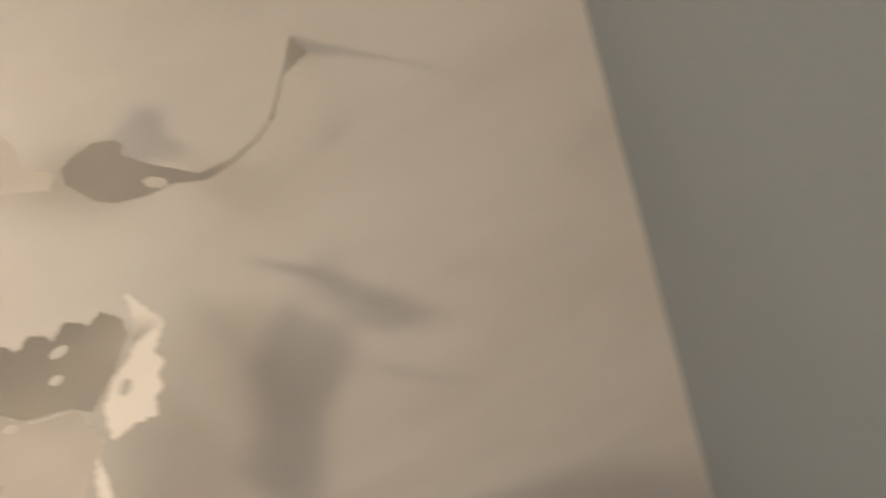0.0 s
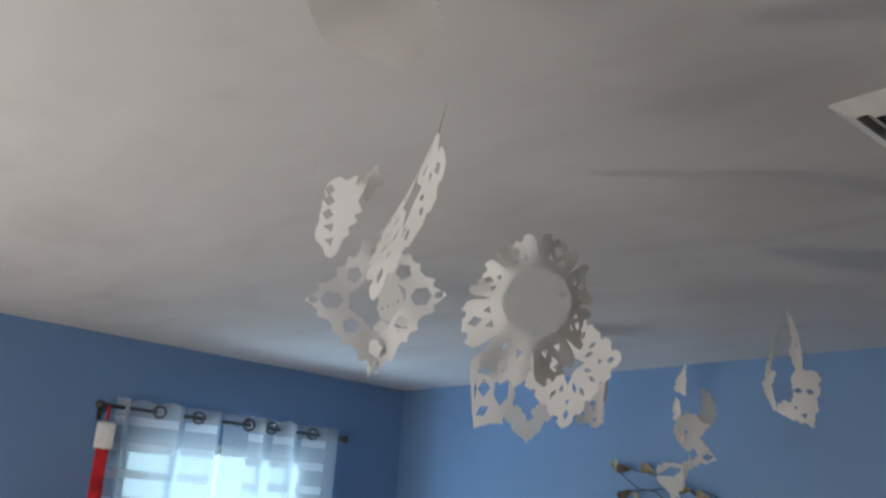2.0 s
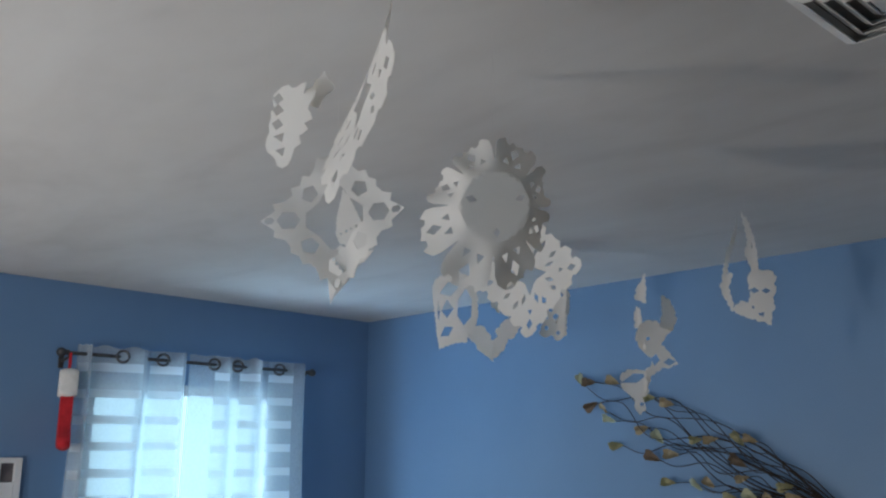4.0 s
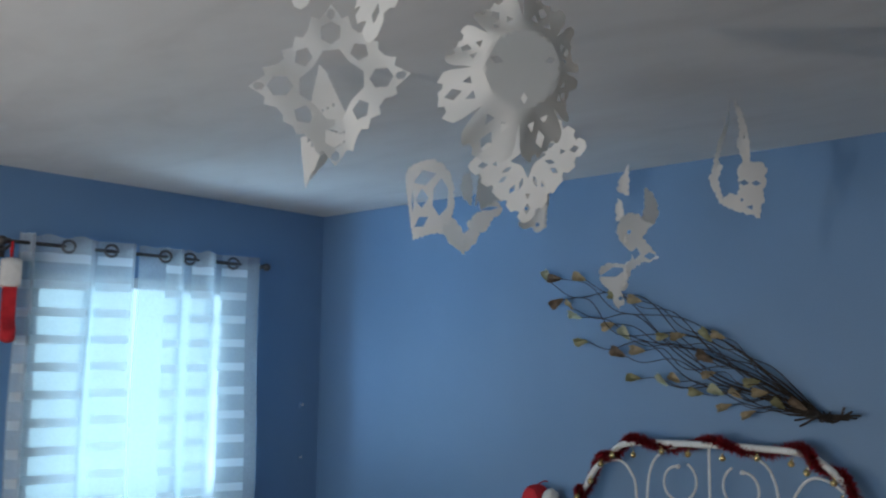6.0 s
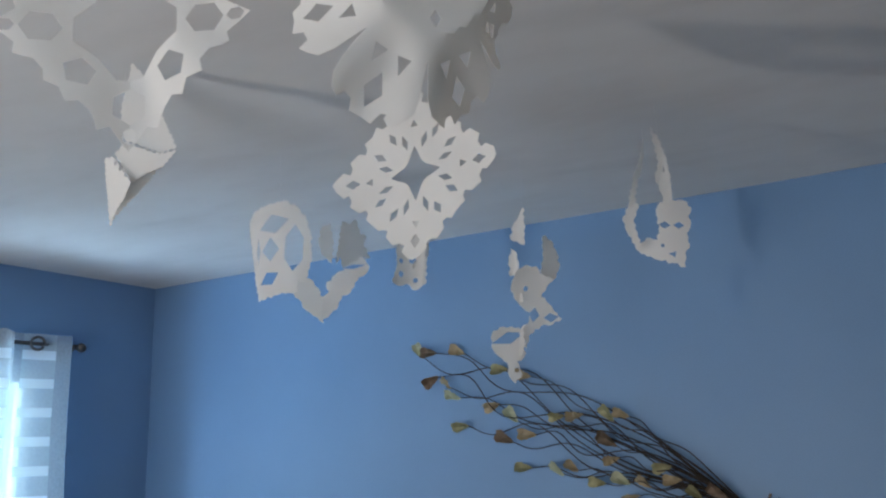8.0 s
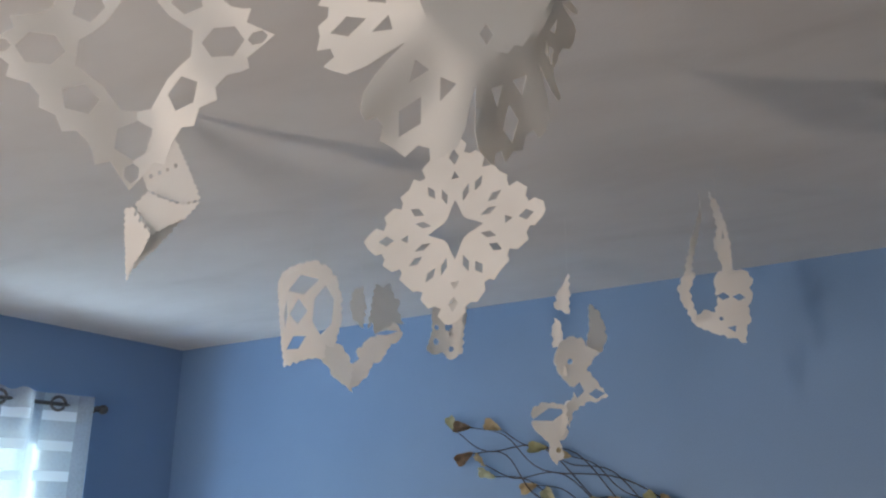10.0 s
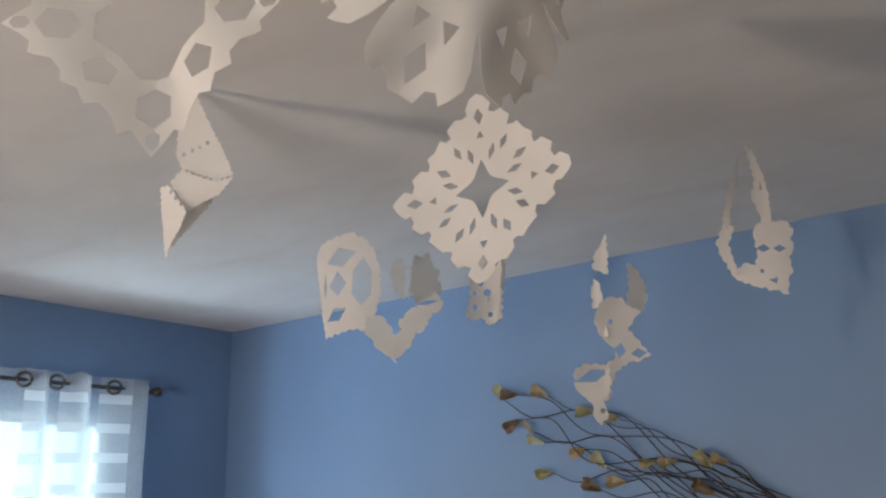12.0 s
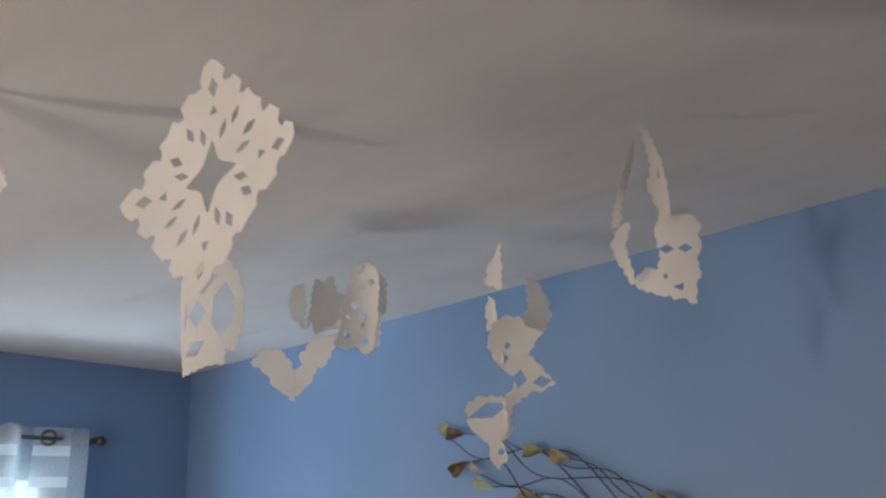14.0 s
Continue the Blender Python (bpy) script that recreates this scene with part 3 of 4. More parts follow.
def build_hat():
    s = thing("santa_hat", (1.568, -0.07, 0.855), "red felt santa hat with white trim hung beside the headboard", "hat")
    prof = smooth_line([(-0.075, 0, 0.0), (-0.085, 0, 0.10), (-0.082, 0, 0.19), (-0.06, 0, 0.255), (-0.02, 0, 0.268), (0.012, 0, 0.24), (0.03, 0, 0.16), (0.075, 0, 0.0)], 5)
    part("crown", outline_solid([(p.x, p.z) for p in prof], 0.09, lambda a, b, c: Vector((a, c, b))), RED, s, smooth=True)
    part("trim", tube(bmesh.new(), [(0.092 * math.cos(k * math.tau / 28), 0.05 * math.sin(k * math.tau / 28), 0.0 + 0.004 * math.sin(5 * k)) for k in range(28)], 0.028, 10, True), FUR, s, "white plush trim", True)
    pom = ball(bmesh.new(), (0.058, -0.015, 0.225), 0.034, seg=24)
    for v in pom.verts:
        v.co += 0.006 * noise.noise(v.co * 90) * Vector((1, 1, 1))
    part("pompom", pom, FUR, s, "white pompom", True)
    part("hanging_loop", tube(bmesh.new(), smooth_line([(-0.03, 0.0, 0.262), (-0.02, 0.04, 0.278), (-0.02, 0.07, 0.275)], 5), 0.003, 6), RED, s)


build_hat()

# ---- cut-paper snowflakes ----
from mathutils.geometry import delaunay_2d_cdt


def inside(poly, x, y):
    c, n = False, len(poly)
    j = n - 1
    for i in range(n):
        (xi, yi), (xj, yj) = poly[i], poly[j]
        if (yi > y) != (yj > y) and x < (xj - xi) * (y - yi) / (yj - yi) + xi:
            c = not c
        j = i
    return c


def cut(outline, holes, step):
    """Triangles of a sheet with holes, with points inside so that it can bend."""
    loops = [outline] + holes
    pts, edges = [], []
    for lp in loops:
        k = len(pts)
        fine = []
        for i, a in enumerate(lp):
            b = lp[(i + 1) % len(lp)]
            m = max(1, int(math.dist(a, b) / (step * 1.4)))
            fine += [(a[0] + (b[0] - a[0]) * s / m, a[1] + (b[1] - a[1]) * s / m) for s in range(m)]
        pts += fine
        edges += [(k + i, k + (i + 1) % len(fine)) for i in range(len(fine))]
    xs, ys = [p[0] for p in outline], [p[1] for p in outline]
    nx, ny = int((max(xs) - min(xs)) / step) + 1, int((max(ys) - min(ys)) / step) + 1
    for i in range(nx):
        for j in range(ny):
            x, y = min(xs) + (i + 0.5 * (j % 2)) * step, min(ys) + j * step
            if inside(outline, x, y) and not any(inside(h, x, y) for h in holes):
                pts.append((x, y))
    vs, _, fs, *_ = delaunay_2d_cdt([Vector(p) for p in pts], edges, [], 0, 1e-5)
    keep = []
    for f in fs:
        x, y = sum(vs[i].x for i in f) / 3, sum(vs[i].y for i in f) / 3
        if inside(outline, x, y) and not any(inside(h, x, y) for h in holes):
            keep.append(f)
    return [(v.x, v.y) for v in vs], keep


def gem(r, deg, along, across, n=4, jag=0.0):
    """A hole at polar place (r, deg): n-sided, its length along the ray."""
    a = radians(deg)
    out = []
    for k in range(n):
        t = k * math.tau / n
        k2 = 1 + jag * (k % 2)
        u, v = along * math.cos(t) * k2, across * math.sin(t) * k2
        out.append((r * math.cos(a) + u * math.cos(a) - v * math.sin(a), r * math.sin(a) + u * math.sin(a) + v * math.cos(a)))
    return out


def folded(wedge, n):
    """An outline from polar points (deg, r) of one half wedge, mirrored and turned n times."""
    w = 360 / n
    half = list(wedge) + [(w - a, r) for a, r in reversed(wedge) if 0 < a < w / 2]
    return [(r * math.cos(radians(a + w * k)), r * math.sin(radians(a + w * k))) for k in range(n) for a, r in half]


def lace_square(R, rng):
    """A square hung by its corner: notched edges, a four-pointed star in the middle and pairs of slots along each arm."""
    out = []
    for k in range(4):
        a, b = radians(90 * k), radians(90 * k + 90)
        A, B = Vector((math.cos(a), math.sin(a))), Vector((math.cos(b), math.sin(b)))
        nrm = (A + B).normalized()
        for t, o in ((0.0, -0.02), (0.06, 0.02), (0.14, 0.0), (0.16, -0.055), (0.21, -0.03), (0.235, 0.03), (0.33, 0.015), (0.36, -0.06), (0.40, -0.03),
                     (0.42, 0.02), (0.50, 0.01), (0.58, 0.02), (0.60, -0.03), (0.64, -0.06), (0.67, 0.015), (0.765, 0.03), (0.79, -0.03), (0.84, -0.055), (0.86, 0.0), (0.94, 0.02)):
            p = (A.lerp(B, t) + nrm * (o + rng.uniform(-0.012, 0.012))) * R
            out.append((p.x, p.y))
    star = []
    for k in range(4):
        for a, r in ((0, 0.31), (12, 0.225), (28, 0.165), (45, 0.15), (62, 0.165), (78, 0.225)):
            star.append((r * R * math.cos(radians(a + 90 * k)), r * R * math.sin(radians(a + 90 * k))))
    holes = [star]
    for k in range(4):
        holes += [gem(0.765 * R, 90 * k, 0.085 * R, 0.055 * R), gem(0.565 * R, 90 * k, 0.055 * R, 0.050 * R, 3)]
        for s in (-1, 1):
            for r, a, u, v in ((0.385, 18, 0.095, 0.036), (0.505, 31, 0.085, 0.042)):
                holes.append([(x * (1 + rng.uniform(-.02, .02)), y) for x, y in gem(r * R, 90 * k + s * a, u * R, v * R)])
    return out, holes


def petal_round(rng):
    """A round flake with eight notched petals, each pierced by a diamond and two triangles."""
    wedge = [(0, 0.088), (1.5, 0.110), (2, 0.128), (4, 0.146), (8, 0.158), (11, 0.164), (12.5, 0.153), (16, 0.157), (18, 0.171), (22.5, 0.169)]
    out = [(x * (1 + rng.uniform(-.012, .012)), y * (1 + rng.uniform(-.012, .012))) for x, y in folded(wedge, 8)]
    holes = []
    for k in range(8):
        ax = 22.5 + 45 * k
        holes += [gem(0.137, ax, 0.021, 0.011), gem(0.099, ax - 8, 0.013, 0.0085, 3), gem(0.099, ax + 8, 0.013, 0.0085, 3)]
    holes += [gem(0.047, 20, 0.010, 0.006), gem(0.045, 165, 0.011, 0.007), gem(0.047, 275, 0.009, 0.006)]
    return out, holes


def umbrella(disc, mean, swing, pinch, toward):
    """A flat middle; the rim folded back by mean degrees, less by swing on the side toward and more by pinch at the two flanks."""
    def f(u, v):
        r, th = math.hypot(u, v), math.atan2(v, u)
        if r < disc:
            return Vector((u, v, 0.0))
        off = th - radians(toward)
        fold = radians(mean + swing * math.cos(off) + pinch * math.cos(2 * off) + 7 * math.cos(8 * th))
        s = r - disc
        rr, z = disc + s * math.cos(fold), s * math.sin(fold) + 1.5 * s * s
        return Vector((rr * math.cos(th), rr * math.sin(th), z))
    return f


def open_square(R, rng):
    out = []
    for k in range(4):
        a, b = radians(90 * k), radians(90 * k + 90)
        A, B = Vector((math.cos(a), math.sin(a))), Vector((math.cos(b), math.sin(b)))
        nrm = (A + B).normalized()
        for t, o in ((0.0, 0.0), (0.10, -0.03), (0.17, -0.05), (0.20, 0.03), (0.24, 0.0), (0.30, -0.05), (0.38, -0.045), (0.42, 0.03), (0.50, -0.02),
                     (0.58, 0.03), (0.62, -0.045), (0.70, -0.05), (0.76, 0.0), (0.80, 0.03), (0.83, -0.05), (0.90, -0.03)):
            p = (A.lerp(B, t) + nrm * (o + rng.uniform(-0.01, 0.01))) * R
            out.append((p.x, p.y))
    holes = [folded([(0, 0.41 * R), (14, 0.42 * R), (28, 0.36 * R), (45, 0.33 * R)], 4)]
    for k in range(4):
        holes += [gem(0.625 * R, 90 * k, 0.150 * R, 0.135 * R, 6), gem(0.870 * R, 90 * k, 0.075 * R, 0.052 * R, 6), gem(0.50 * R, 90 * k + 45, 0.115 * R, 0.125 * R, 5)]
    return out, holes


def cutout(outline, holes, nibble, rng):
    """A hand-cut piece drawn in millimetres, its edges nibbled into small uneven scallops."""
    pts = [(x / 1000, y / 1000) for x, y in outline]
    area2 = sum(a[0] * b[1] - b[0] * a[1] for a, b in zip(pts, pts[1:] + pts[:1]))
    side = -1 if area2 > 0 else 1
    out = []
    for a, b in zip(pts, pts[1:] + pts[:1]):
        n = max(1, int(math.dist(a, b) / (nibble * 1.9)))
        nx, ny = -(b[1] - a[1]) / (math.dist(a, b) + 1e-9), (b[0] - a[0]) / (math.dist(a, b) + 1e-9)
        for k in range(n):
            o = 0 if k == 0 else side * nibble * (0.7 if k % 2 else -0.5) * rng.uniform(0.3, 1.3)
            out.append((a[0] + (b[0] - a[0]) * k / n + nx * o, a[1] + (b[1] - a[1]) * k / n + ny * o))
    cuts = []
    for x, y, a, b, deg, n in holes:
        a, b = 1.3 * a, 1.35 * b
        c, s = math.cos(radians(deg)), math.sin(radians(deg))
        ring_pts = [(a * math.cos(math.tau * k / n) * (0.55 if n == 8 and k % 2 else 1) * rng.uniform(0.85, 1.1), b * math.sin(math.tau * k / n) * (0.6 if n == 8 and k % 2 else 1)) for k in range(n)]
        cuts.append([((x + u * c - v * s) / 1000, (y + u * s + v * c) / 1000) for u, v in ring_pts])
    return out, cuts


def curl(radius, toward=1, twist=0.0):
    def f(u, v):
        r = radius * (1 + twist * v)
        return Vector((r * math.sin(u / r), v, toward * r * (1 - math.cos(u / r))))
    return f


def crease(deg, wave=0.004, lean=0.0):
    """Folded along its upright middle by deg, and slightly wavy."""
    c, s = math.cos(radians(deg)), math.sin(radians(deg))
    def f(u, v):
        return Vector((u * c, v, -abs(u) * s + wave * math.sin(38 * u + 25 * v) + lean * v * v))
    return f


def twirl(turn, wave):
    """Twisted about its upright middle by turn radians for each metre of height."""
    def f(u, v):
        a = turn * v
        return Vector((u * math.cos(a), v, u * math.sin(a) + wave * math.sin(45 * v)))
    return f


def droop(bend, wave=0.006):
    def f(u, v):
        return Vector((u, v, bend * (u * u + v * v) + wave * math.sin(30 * u + 1) * math.cos(26 * v)))
    return f


def sheet(name, parent, pattern, bend, m, label="", step=0.008, thick=0.0006):
    vs, fs = cut(*pattern, step)
    bm = bmesh.new()
    used = sorted({i for f in fs for i in f})
    at = {i: bm.verts.new(m @ bend(*vs[i])) for i in used}
    for f in fs:
        bm.faces.new([at[i] for i in f])
    bmesh.ops.recalc_face_normals(bm, faces=bm.faces)
    bmesh.ops.solidify(bm, geom=bm.faces[:], thickness=thick)
    ob = part(name, bm, PAPER, parent, label, True)
    ob.data.set_sharp_from_angle(angle=radians(17))
    return ob


def facing(x, y, z, yaw, tilt=0, spin=0):
    """Local x to the right, y up and z towards a viewer who looks along yaw."""
    return pose(x, y, z, 90 + tilt, 0, yaw) @ Matrix.Rotation(radians(spin), 4, "Z")


def thread(parent, low, top):
    part("thread", tube(bmesh.new(), [low, Vector(low).lerp(Vector(top), 0.5) + Vector((0.002, 0.001, 0)), top], 0.00015, 3), PAPER, parent)


def flake(label, sheets, hang=None, group="hanging paper snowflakes", name="paper_snowflake"):
    """sheets: (pattern, bend, pose); hung on a thread from the ceiling above hang."""
    t = thing(name, (0, 0, 0), label, "paper snowflake", group)
    for i, (pattern, bend, m) in enumerate(sheets):
        sheet("paper_sheet", t, pattern, bend, m)
    if hang:
        thread(t, Vector(hang), Vector((hang[0], hang[1], H)))
    return t


def leaf(parent, outline, holes, nibble, bend, m, size=1.0):
    sheet("paper_sheet", parent, cutout(outline, holes, nibble, rng), bend, m @ Matrix.Scale(size, 4))


rng = random.Random(21)
flake("white cut-paper square lace snowflake hanging by one corner", [(lace_square(0.157, rng), droop(0.7, 0.004), facing(2.701, -1.652, 2.098, 6, -3, 2))], (2.70, -1.65, 2.24))
flake("large open white cut-paper snowflake with hexagonal holes", [(open_square(0.153, rng), crease(-12, 0.006), facing(2.693, -2.226, 2.135, 34, 2, 3))], (2.69, -2.23, 2.27))
flake("round white cut-paper snowflake with notched rim and folded petals", [(petal_round(rng), umbrella(0.062, -47, 13, 13, 252), facing(3.112, -2.206, 2.080, 52, 12, 0) @ Matrix.Scale(0.95, 4))], (3.10, -2.20, 2.21))
flake("narrow twisted white cut-paper snowflake seen along its edge", [(lace_square(0.150, rng), twirl(1.9, 0.003), facing(3.256, -2.604, 2.115, -24, -15, 0))], (3.262, -2.565, 2.25))
sf = flake("small serrated white paper fan with a row of triangular holes", [], (3.06, -2.63, 2.18))
leaf(sf, [(-38, 63), (-24, 68), (11, 59), (34, 61), (26, 41), (57, 41), (36, 13), (47, -8), (27, -11), (36, -24), (14, -31), (18, -46), (2, -52), (-6, -71), (-26, -83), (-55, -53), (-71, -32), (-58, 16), (-46, 59)], [(-38, 48, 12.7, 8.0, 164, 4), (-40, 28, 12.3, 8.1, 163, 4), (-42, 2, 12.3, 8.1, 163, 4), (-36, -23, 15.3, 7.8, 165, 3), (-32, -50, 12.6, 7.4, 162, 3)], 0.0058, droop(0.6, 0.002), facing(3.088, -2.595, 2.134, 10, 4), 0.81)
leaf(sf, [(-43, 6), (12, 36), (21, 18), (37, -1), (7, -14), (-5, -30), (-30, -14)], [], 0.0055, droop(1, 0.003), facing(3.103, -2.561, 2.182, 10, 4), 0.81)
sf = flake("folded white paper cone with saw-toothed edges and pin holes", [], (2.02, -1.73, 2.27))
leaf(sf, [(-14, 157), (2, 138), (19, 96), (48, 37), (71, -16), (38, -26), (0, -12), (-35, 3), (-45, 29), (-41, 73), (-27, 120)], [(-30, 30, 3.8, 3.7, 0, 6), (-13, 37, 3.8, 3.7, 0, 6), (2, 43, 3.1, 3.0, 0, 6), (18, 51, 3.1, 3.7, 0, 6)], 0.003, droop(1.2, 0.002), facing(2.048, -1.7, 2.28, 34, 6))
leaf(sf, [(-24, 102), (-7, 106), (4, 93), (36, 48), (17, 16), (-2, -6), (-16, -38), (-22, -7), (-27, 56)], [(0, 91, 3.2, 4.4, -14, 4), (11, 78, 3.9, 4.5, -11, 4), (23, 64, 3.1, 3.7, 0, 4)], 0.003, droop(1, 0.001), facing(2.01, -1.723, 2.14, 12, 4))
leaf(sf, [(-46, 51), (-23, 76), (9, 61), (46, 50), (82, 56), (54, 26), (17, 10), (-13, -7), (-30, 23)], [], 0.003, droop(1.5, 0.002), facing(2.041, -1.7, 2.2, 34, 10))
leaf(sf, [(34, 96), (3, 76), (-19, 55), (-32, 19), (-51, -28), (-37, -8), (-8, 29), (16, 62)], [], 0.003, droop(1, 0.001), facing(2.027, -1.685, 2.14, 66, 4))
sf = flake("curled white cut-paper oblong with diamond holes", [], (1.90, -1.14, 2.28))
leaf(sf, [(-99, 73), (-85, 97), (-39, 107), (6, 114), (39, 96), (60, 68), (71, 32), (75, -21), (65, -81), (43, -75), (47, -103), (-8, -110), (-47, -122), (-61, -72), (-84, 18)], [(-18, 59, 29.7, 17.8, 14, 4), (-23, -3, 24.1, 16.9, 93, 4), (34, 0, 40.4, 18.1, 89, 6), (-22, -70, 19.7, 12.2, 29, 4), (-57, -4, 27.5, 4.5, 94, 4)], 0.0042, curl(0.15, -1), facing(1.912, -1.150, 2.170, 20, -4), 1.15)
sf = flake("folded scalloped white paper ring hanging near the corner", [], (1.75, -0.77, 2.25))
leaf(sf, [(-68, 23), (-43, 57), (-1, 57), (25, 29), (29, 8), (42, 2), (38, -76), (20, -57), (-12, -36), (-32, -4)], [], 0.0053, droop(2, 0.003), facing(1.701, -0.794, 2.105, 50, -4), 1.06)
leaf(sf, [(-56, -29), (-41, -16), (-51, 4), (-24, 35), (2, 46), (10, 75), (58, 79), (79, 52), (69, 33), (46, 24), (22, -21), (-3, -28), (-12, -59), (-32, -85), (-58, -110)], [(30, 55, 27.7, 5.0, 4, 4)], 0.0053, droop(2, 0.003), facing(1.780, -0.730, 2.142, 28, -4), 1.06)
leaf(sf, [(-35, 71), (-9, 63), (10, 83), (23, 38), (43, 32), (33, 2), (54, -30), (19, -35), (-6, -48), (-35, -71), (-45, -36), (-57, -59)], [], 0.0053, droop(0.5, 0.003), facing(1.818, -0.730, 2.263, 66, -4), 1.06)
leaf(sf, [(-14, 40), (11, 60), (23, 8), (16, -64), (-13, -42), (-22, -1)], [], 0.0053, droop(2, 0.003), facing(1.744, -0.772, 2.277, 62, -4), 1.06)
sf = flake("curled white paper strip punched with round dots", [], (2.22, -0.95, 2.24))
leaf(sf, [(-9, 80), (9, 88), (27, 80), (36, 62), (37, 33), (33, -13), (26, -68), (9, -78), (-8, -63), (-26, -70), (-48, -64), (-30, -22), (-33, 13), (-20, 38)], [(6, 45, 6.1, 5.2, 49, 6), (-8, 9, 6.1, 5.2, 49, 6), (6, -11, 6.9, 6.5, 40, 6), (-22, -43, 5.4, 5.7, 9, 6), (11, -56, 4.8, 4.2, 54, 6), (23, 51, 5.0, 4.5, 102, 6), (2, 72, 4.8, 4.2, 54, 6), (-21, -14, 5.0, 4.2, 124, 6)], 0.0038, curl(0.06, 1), facing(2.201, -0.969, 2.141, 49, 0), 1.19)
leaf(sf, [(-37, 57), (12, 60), (33, 36), (32, -19), (-7, -49), (-37, -63), (-32, -56), (10, -21), (22, 16), (2, 46)], [], 0.0039, curl(0.05, 1), facing(2.206, -0.943, 2.171, 89, 0), 1.19)
leaf(sf, [(-2, 26), (7, 32), (4, -28), (-9, -31)], [], 0.0038, droop(2, 0.001), facing(2.227, -0.943, 2.098, 15, 0), 1.19)
sf = flake("curled white cut-paper snowflake with a pointed loop above", [], (2.84, -0.85, 2.34))
leaf(sf, [(-23, 70), (1, 80), (37, 76), (55, 56), (45, 36), (50, 13), (39, -5), (44, -31), (32, -54), (30, -85), (1, -73), (-34, -62), (-74, -43), (-80, -27), (-56, -6), (-30, -14), (-23, 19), (-29, 46)], [(-11, 20, 11.3, 6.6, 169, 4), (22, 16, 10.8, 6.1, 173, 4), (4, -52, 9.7, 6.3, 169, 3), (-19, -29, 4.0, 3.3, 109, 6)], 0.0044, curl(0.20, -1), facing(2.834, -0.789, 2.139, 16, 4), 1.00)
leaf(sf, [(9, 55), (18, 48), (0, 9), (8, -29), (16, -61), (6, -64), (-16, -17), (-27, 14), (-11, 45)], [], 0.0044, curl(0.04, 1), facing(2.759, -0.825, 2.162, 8, 0), 1.00)
leaf(sf, [(-19, 103), (-1, 71), (13, 27), (19, -16), (21, -78), (2, -96), (-3, -64), (-15, -24), (-4, 16), (-13, 60)], [(6, -4, 12.0, 2.7, 89, 3)], 0.0044, curl(0.05, 1), facing(2.840, -0.834, 2.289, 26, 0), 1.00)
leaf(sf, [(44, 114), (45, 74), (8, 20), (-15, -38), (-29, -99), (-43, -100), (-24, -18), (12, 58)], [], 0.0044, curl(0.05, -1), facing(2.798, -0.851, 2.291, 74, 0), 1.00)
sf = flake("chain of three crumpled white paper snowflakes on one thread", [], (2.39, -0.70, 2.30))
leaf(sf, [(14, 61), (17, 12), (14, -49), (-7, -37), (-26, -30), (-17, 10), (1, 37)], [], 0.0051, curl(0.05, 1), facing(2.432, -0.797, 2.210, 16, 0), 0.93)
leaf(sf, [(-57, 84), (-31, 103), (6, 103), (20, 83), (59, 70), (38, 45), (23, 18), (46, -3), (79, -45), (54, -60), (20, -64), (-19, -94), (-31, -129), (-35, -76), (-13, -50), (-8, -27), (-31, -13), (-53, 9), (-66, 48)], [(1, -33, 17.9, 12.0, 81, 4), (48, -41, 17.1, 10.0, 5, 4), (-22, 40, 5.8, 6.2, 146, 6)], 0.0051, droop(2.2, 0.006), facing(2.437, -0.747, 2.017, 44, 6), 0.93)
leaf(sf, [(-7, 44), (4, 27), (-5, 7), (12, -10), (19, -36), (-6, -31), (-19, -3)], [], 0.0051, curl(0.03, 1), facing(2.409, -0.775, 2.051, 10, 0), 0.93)
leaf(sf, [(-26, 63), (7, 53), (30, 17), (36, -23), (11, -61), (-38, -50), (-19, 2)], [], 0.0051, droop(3, 0.004), facing(2.481, -0.735, 2.132, 70, 0), 0.93)
leaf(sf, [(-7, 44), (8, 33), (22, -10), (4, -34), (-12, -38), (-14, 8)], [], 0.0051, curl(0.02, 1), facing(2.405, -0.784, 2.122, 14, 0), 0.93)
leaf(sf, [(-54, 53), (-32, 73), (26, 72), (45, 56), (41, -9), (21, -22), (33, -56), (13, -84), (-5, -62), (-8, -27), (-33, -7), (-49, 11)], [(-2, 44, 40.1, 12.8, 18, 4), (19, -46, 5.8, 5.6, 32, 6)], 0.0051, droop(2.2, 0.006), facing(2.371, -0.765, 1.888, 46, 4), 0.93)
leaf(sf, [(-4, 34), (16, 46), (3, -30), (-16, -51)], [], 0.0051, curl(0.03, 1), facing(2.404, -0.752, 1.920, 14, 0), 0.93)
sf = flake("wide ragged white paper snowflake folded below the ceiling", [], (3.47, -2.84, 2.33))
leaf(sf, [(86, 149), (97, 132), (92, 108), (115, 97), (111, 82), (97, 73), (123, 66), (118, 43), (102, 37), (137, 34), (135, 12), (121, 4), (151, 0), (139, -30), (117, -47), (56, -50), (3, -44), (12, -13), (1, 31), (8, 57), (55, 101), (40, 114), (20, 129), (28, 143)], [(59, 121, 6.6, 12.9, -126, 6), (95, 25, 6.2, 8.3, -120, 6), (56, 15, 6.2, 6.0, -120, 6)], 0.003, droop(0.5, 0.003), facing(3.47, -2.88, 2.32, -43, 113))
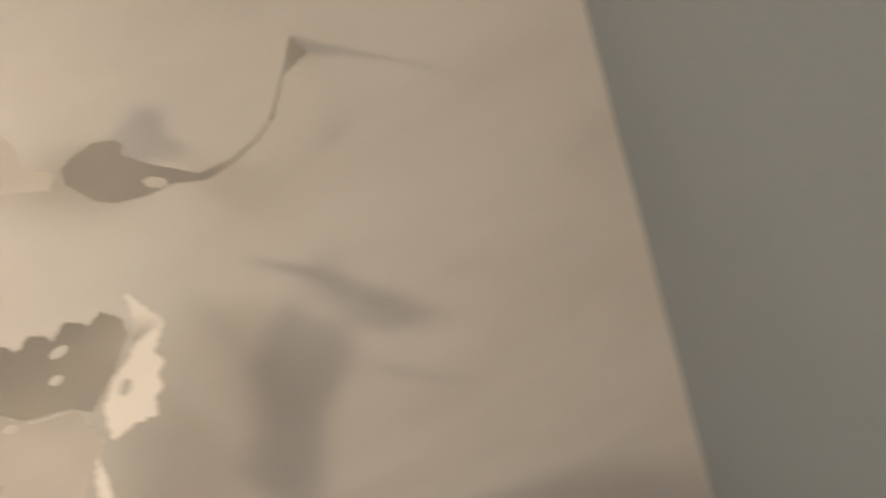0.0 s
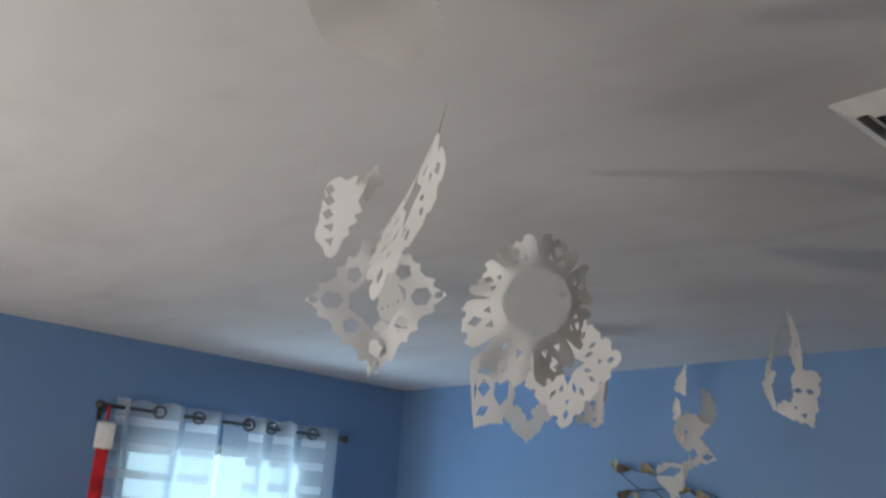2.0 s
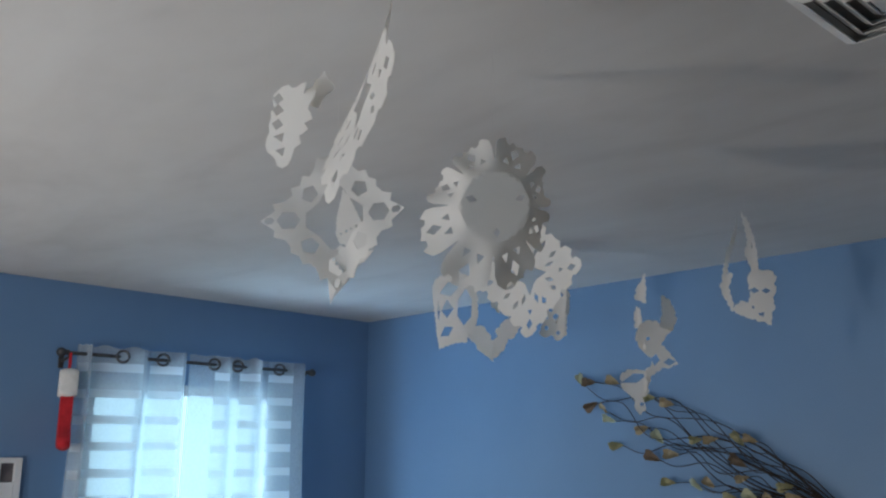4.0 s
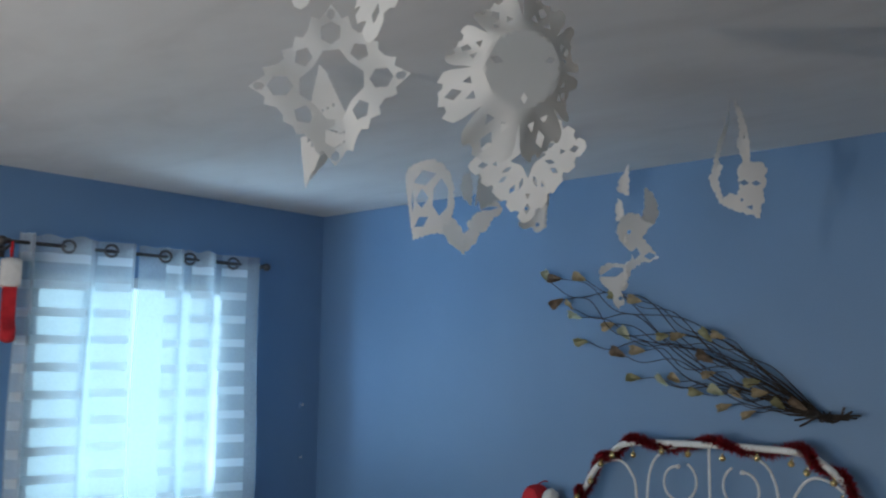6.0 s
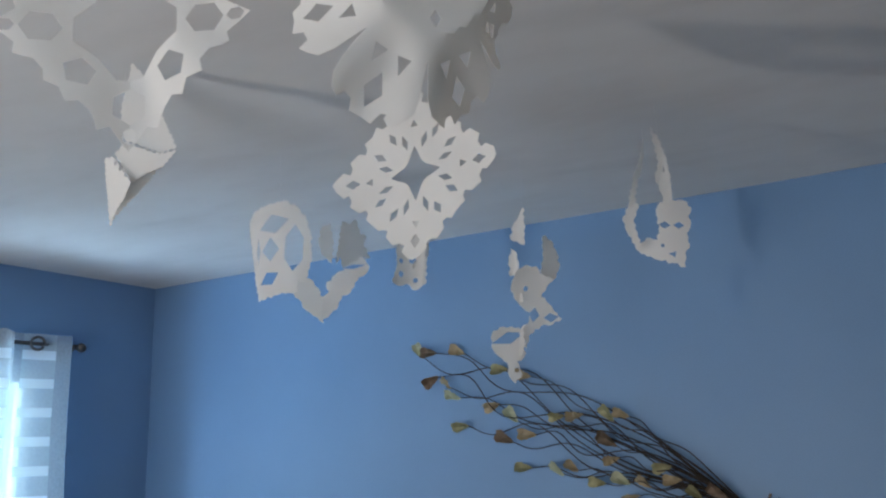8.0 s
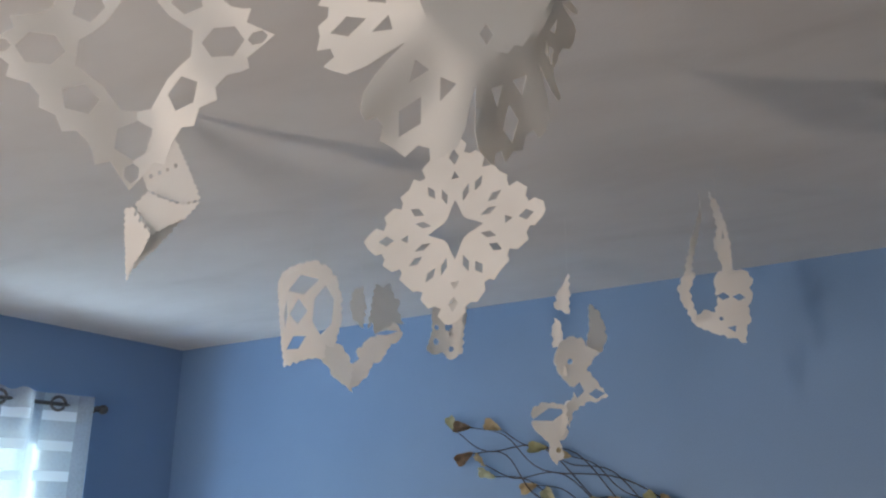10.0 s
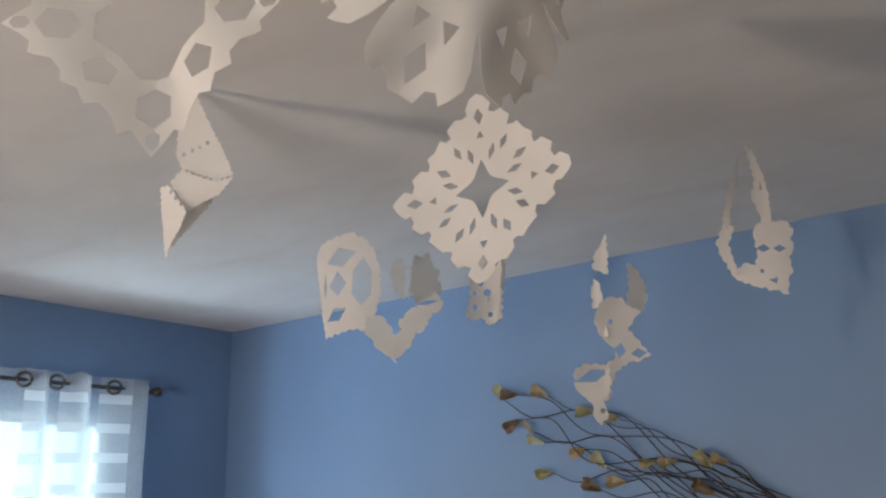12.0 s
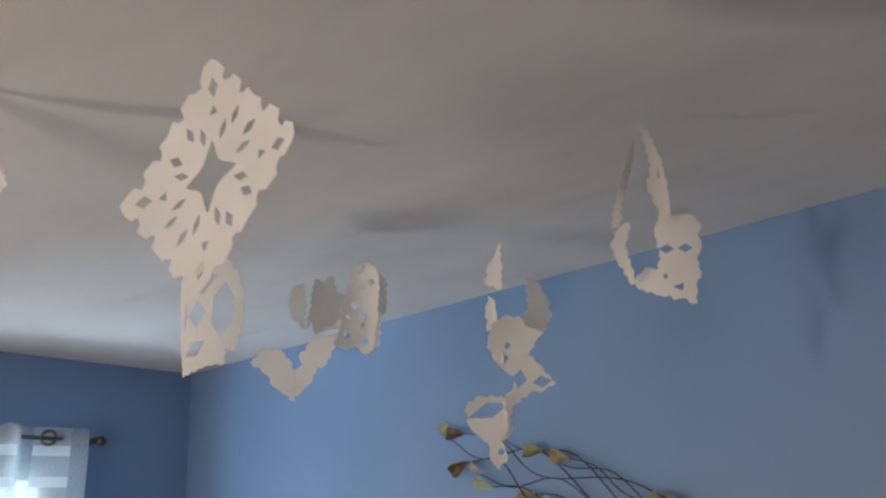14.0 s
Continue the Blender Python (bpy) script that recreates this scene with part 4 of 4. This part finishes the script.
leaf(sf, [(56, 171), (28, 157), (-11, 158), (-34, 139), (-88, 121), (-170, 116), (-220, 30), (-209, -2), (-137, -36), (-96, -28), (-30, -8), (57, -2), (97, 38), (74, 79), (97, 149)], [(33, 166, 5.9, 14.4, -113, 6), (-26, 151, 8.8, 8.3, -105, 6), (-29, 94, 8.0, 12.1, -107, 6), (83, 134, 10.3, 7.6, -103, 6), (65, 96, 5.6, 6.0, -106, 6)], 0.003, droop(0.5, 0.003), facing(3.46, -2.8, 2.3, -43, 94))
leaf(sf, [(24, 128), (42, 95), (49, 82), (26, 52), (33, 39), (20, 27), (21, 15), (8, 6), (5, -10), (-24, -9), (-49, -15), (-50, 1), (-46, 21), (-28, 46), (2, 62), (19, 87)], [(-17, 33, 5.4, 7.9, -45, 6)], 0.0026, droop(0.6, 0.002), facing(3.572, -2.858, 2.285, 0, 40))
leaf(sf, [(-11, 53), (-10, 26), (-12, -4), (-23, -20), (-30, -5), (-24, 11), (-24, 27)], [], 0.0022, droop(0.6, 0.002), facing(3.5, -2.79, 2.25, 0, 40))
sf = flake("drooping white paper snowflake cut into one long ribbon", [], (3.71, -3.06, 2.33))
leaf(sf, [(-2, 78), (15, 87), (32, 78), (46, 65), (50, 46), (47, 33), (36, 31), (27, -12), (23, -63), (43, -92), (74, -109), (101, -117), (101, -122), (73, -117), (42, -103), (16, -77), (8, -39), (-9, -13), (-20, 19), (-18, 43), (-6, 67)], [(8, -17, 12.3, 5.2, -94, 6)], 0.0012, droop(0.4, 0.002), facing(3.68, -3.07, 2.345, -43, 114))
leaf(sf, [(26, -14), (28, -44), (9, -45), (-4, -7), (-46, 51), (-45, 70), (30, 41), (58, 12), (46, -4)], [], 0.0016, droop(0.4, 0.002), facing(3.56, -3.12, 2.375, -43, 97))
leaf(sf, [(20, -16), (14, 53), (9, 92), (-1, 169), (32, 190), (60, 166), (32, 103), (18, 54), (25, -13)], [], 0.0014, droop(0.4, 0.002), facing(3.83, -3.1, 2.345, 75, 30))
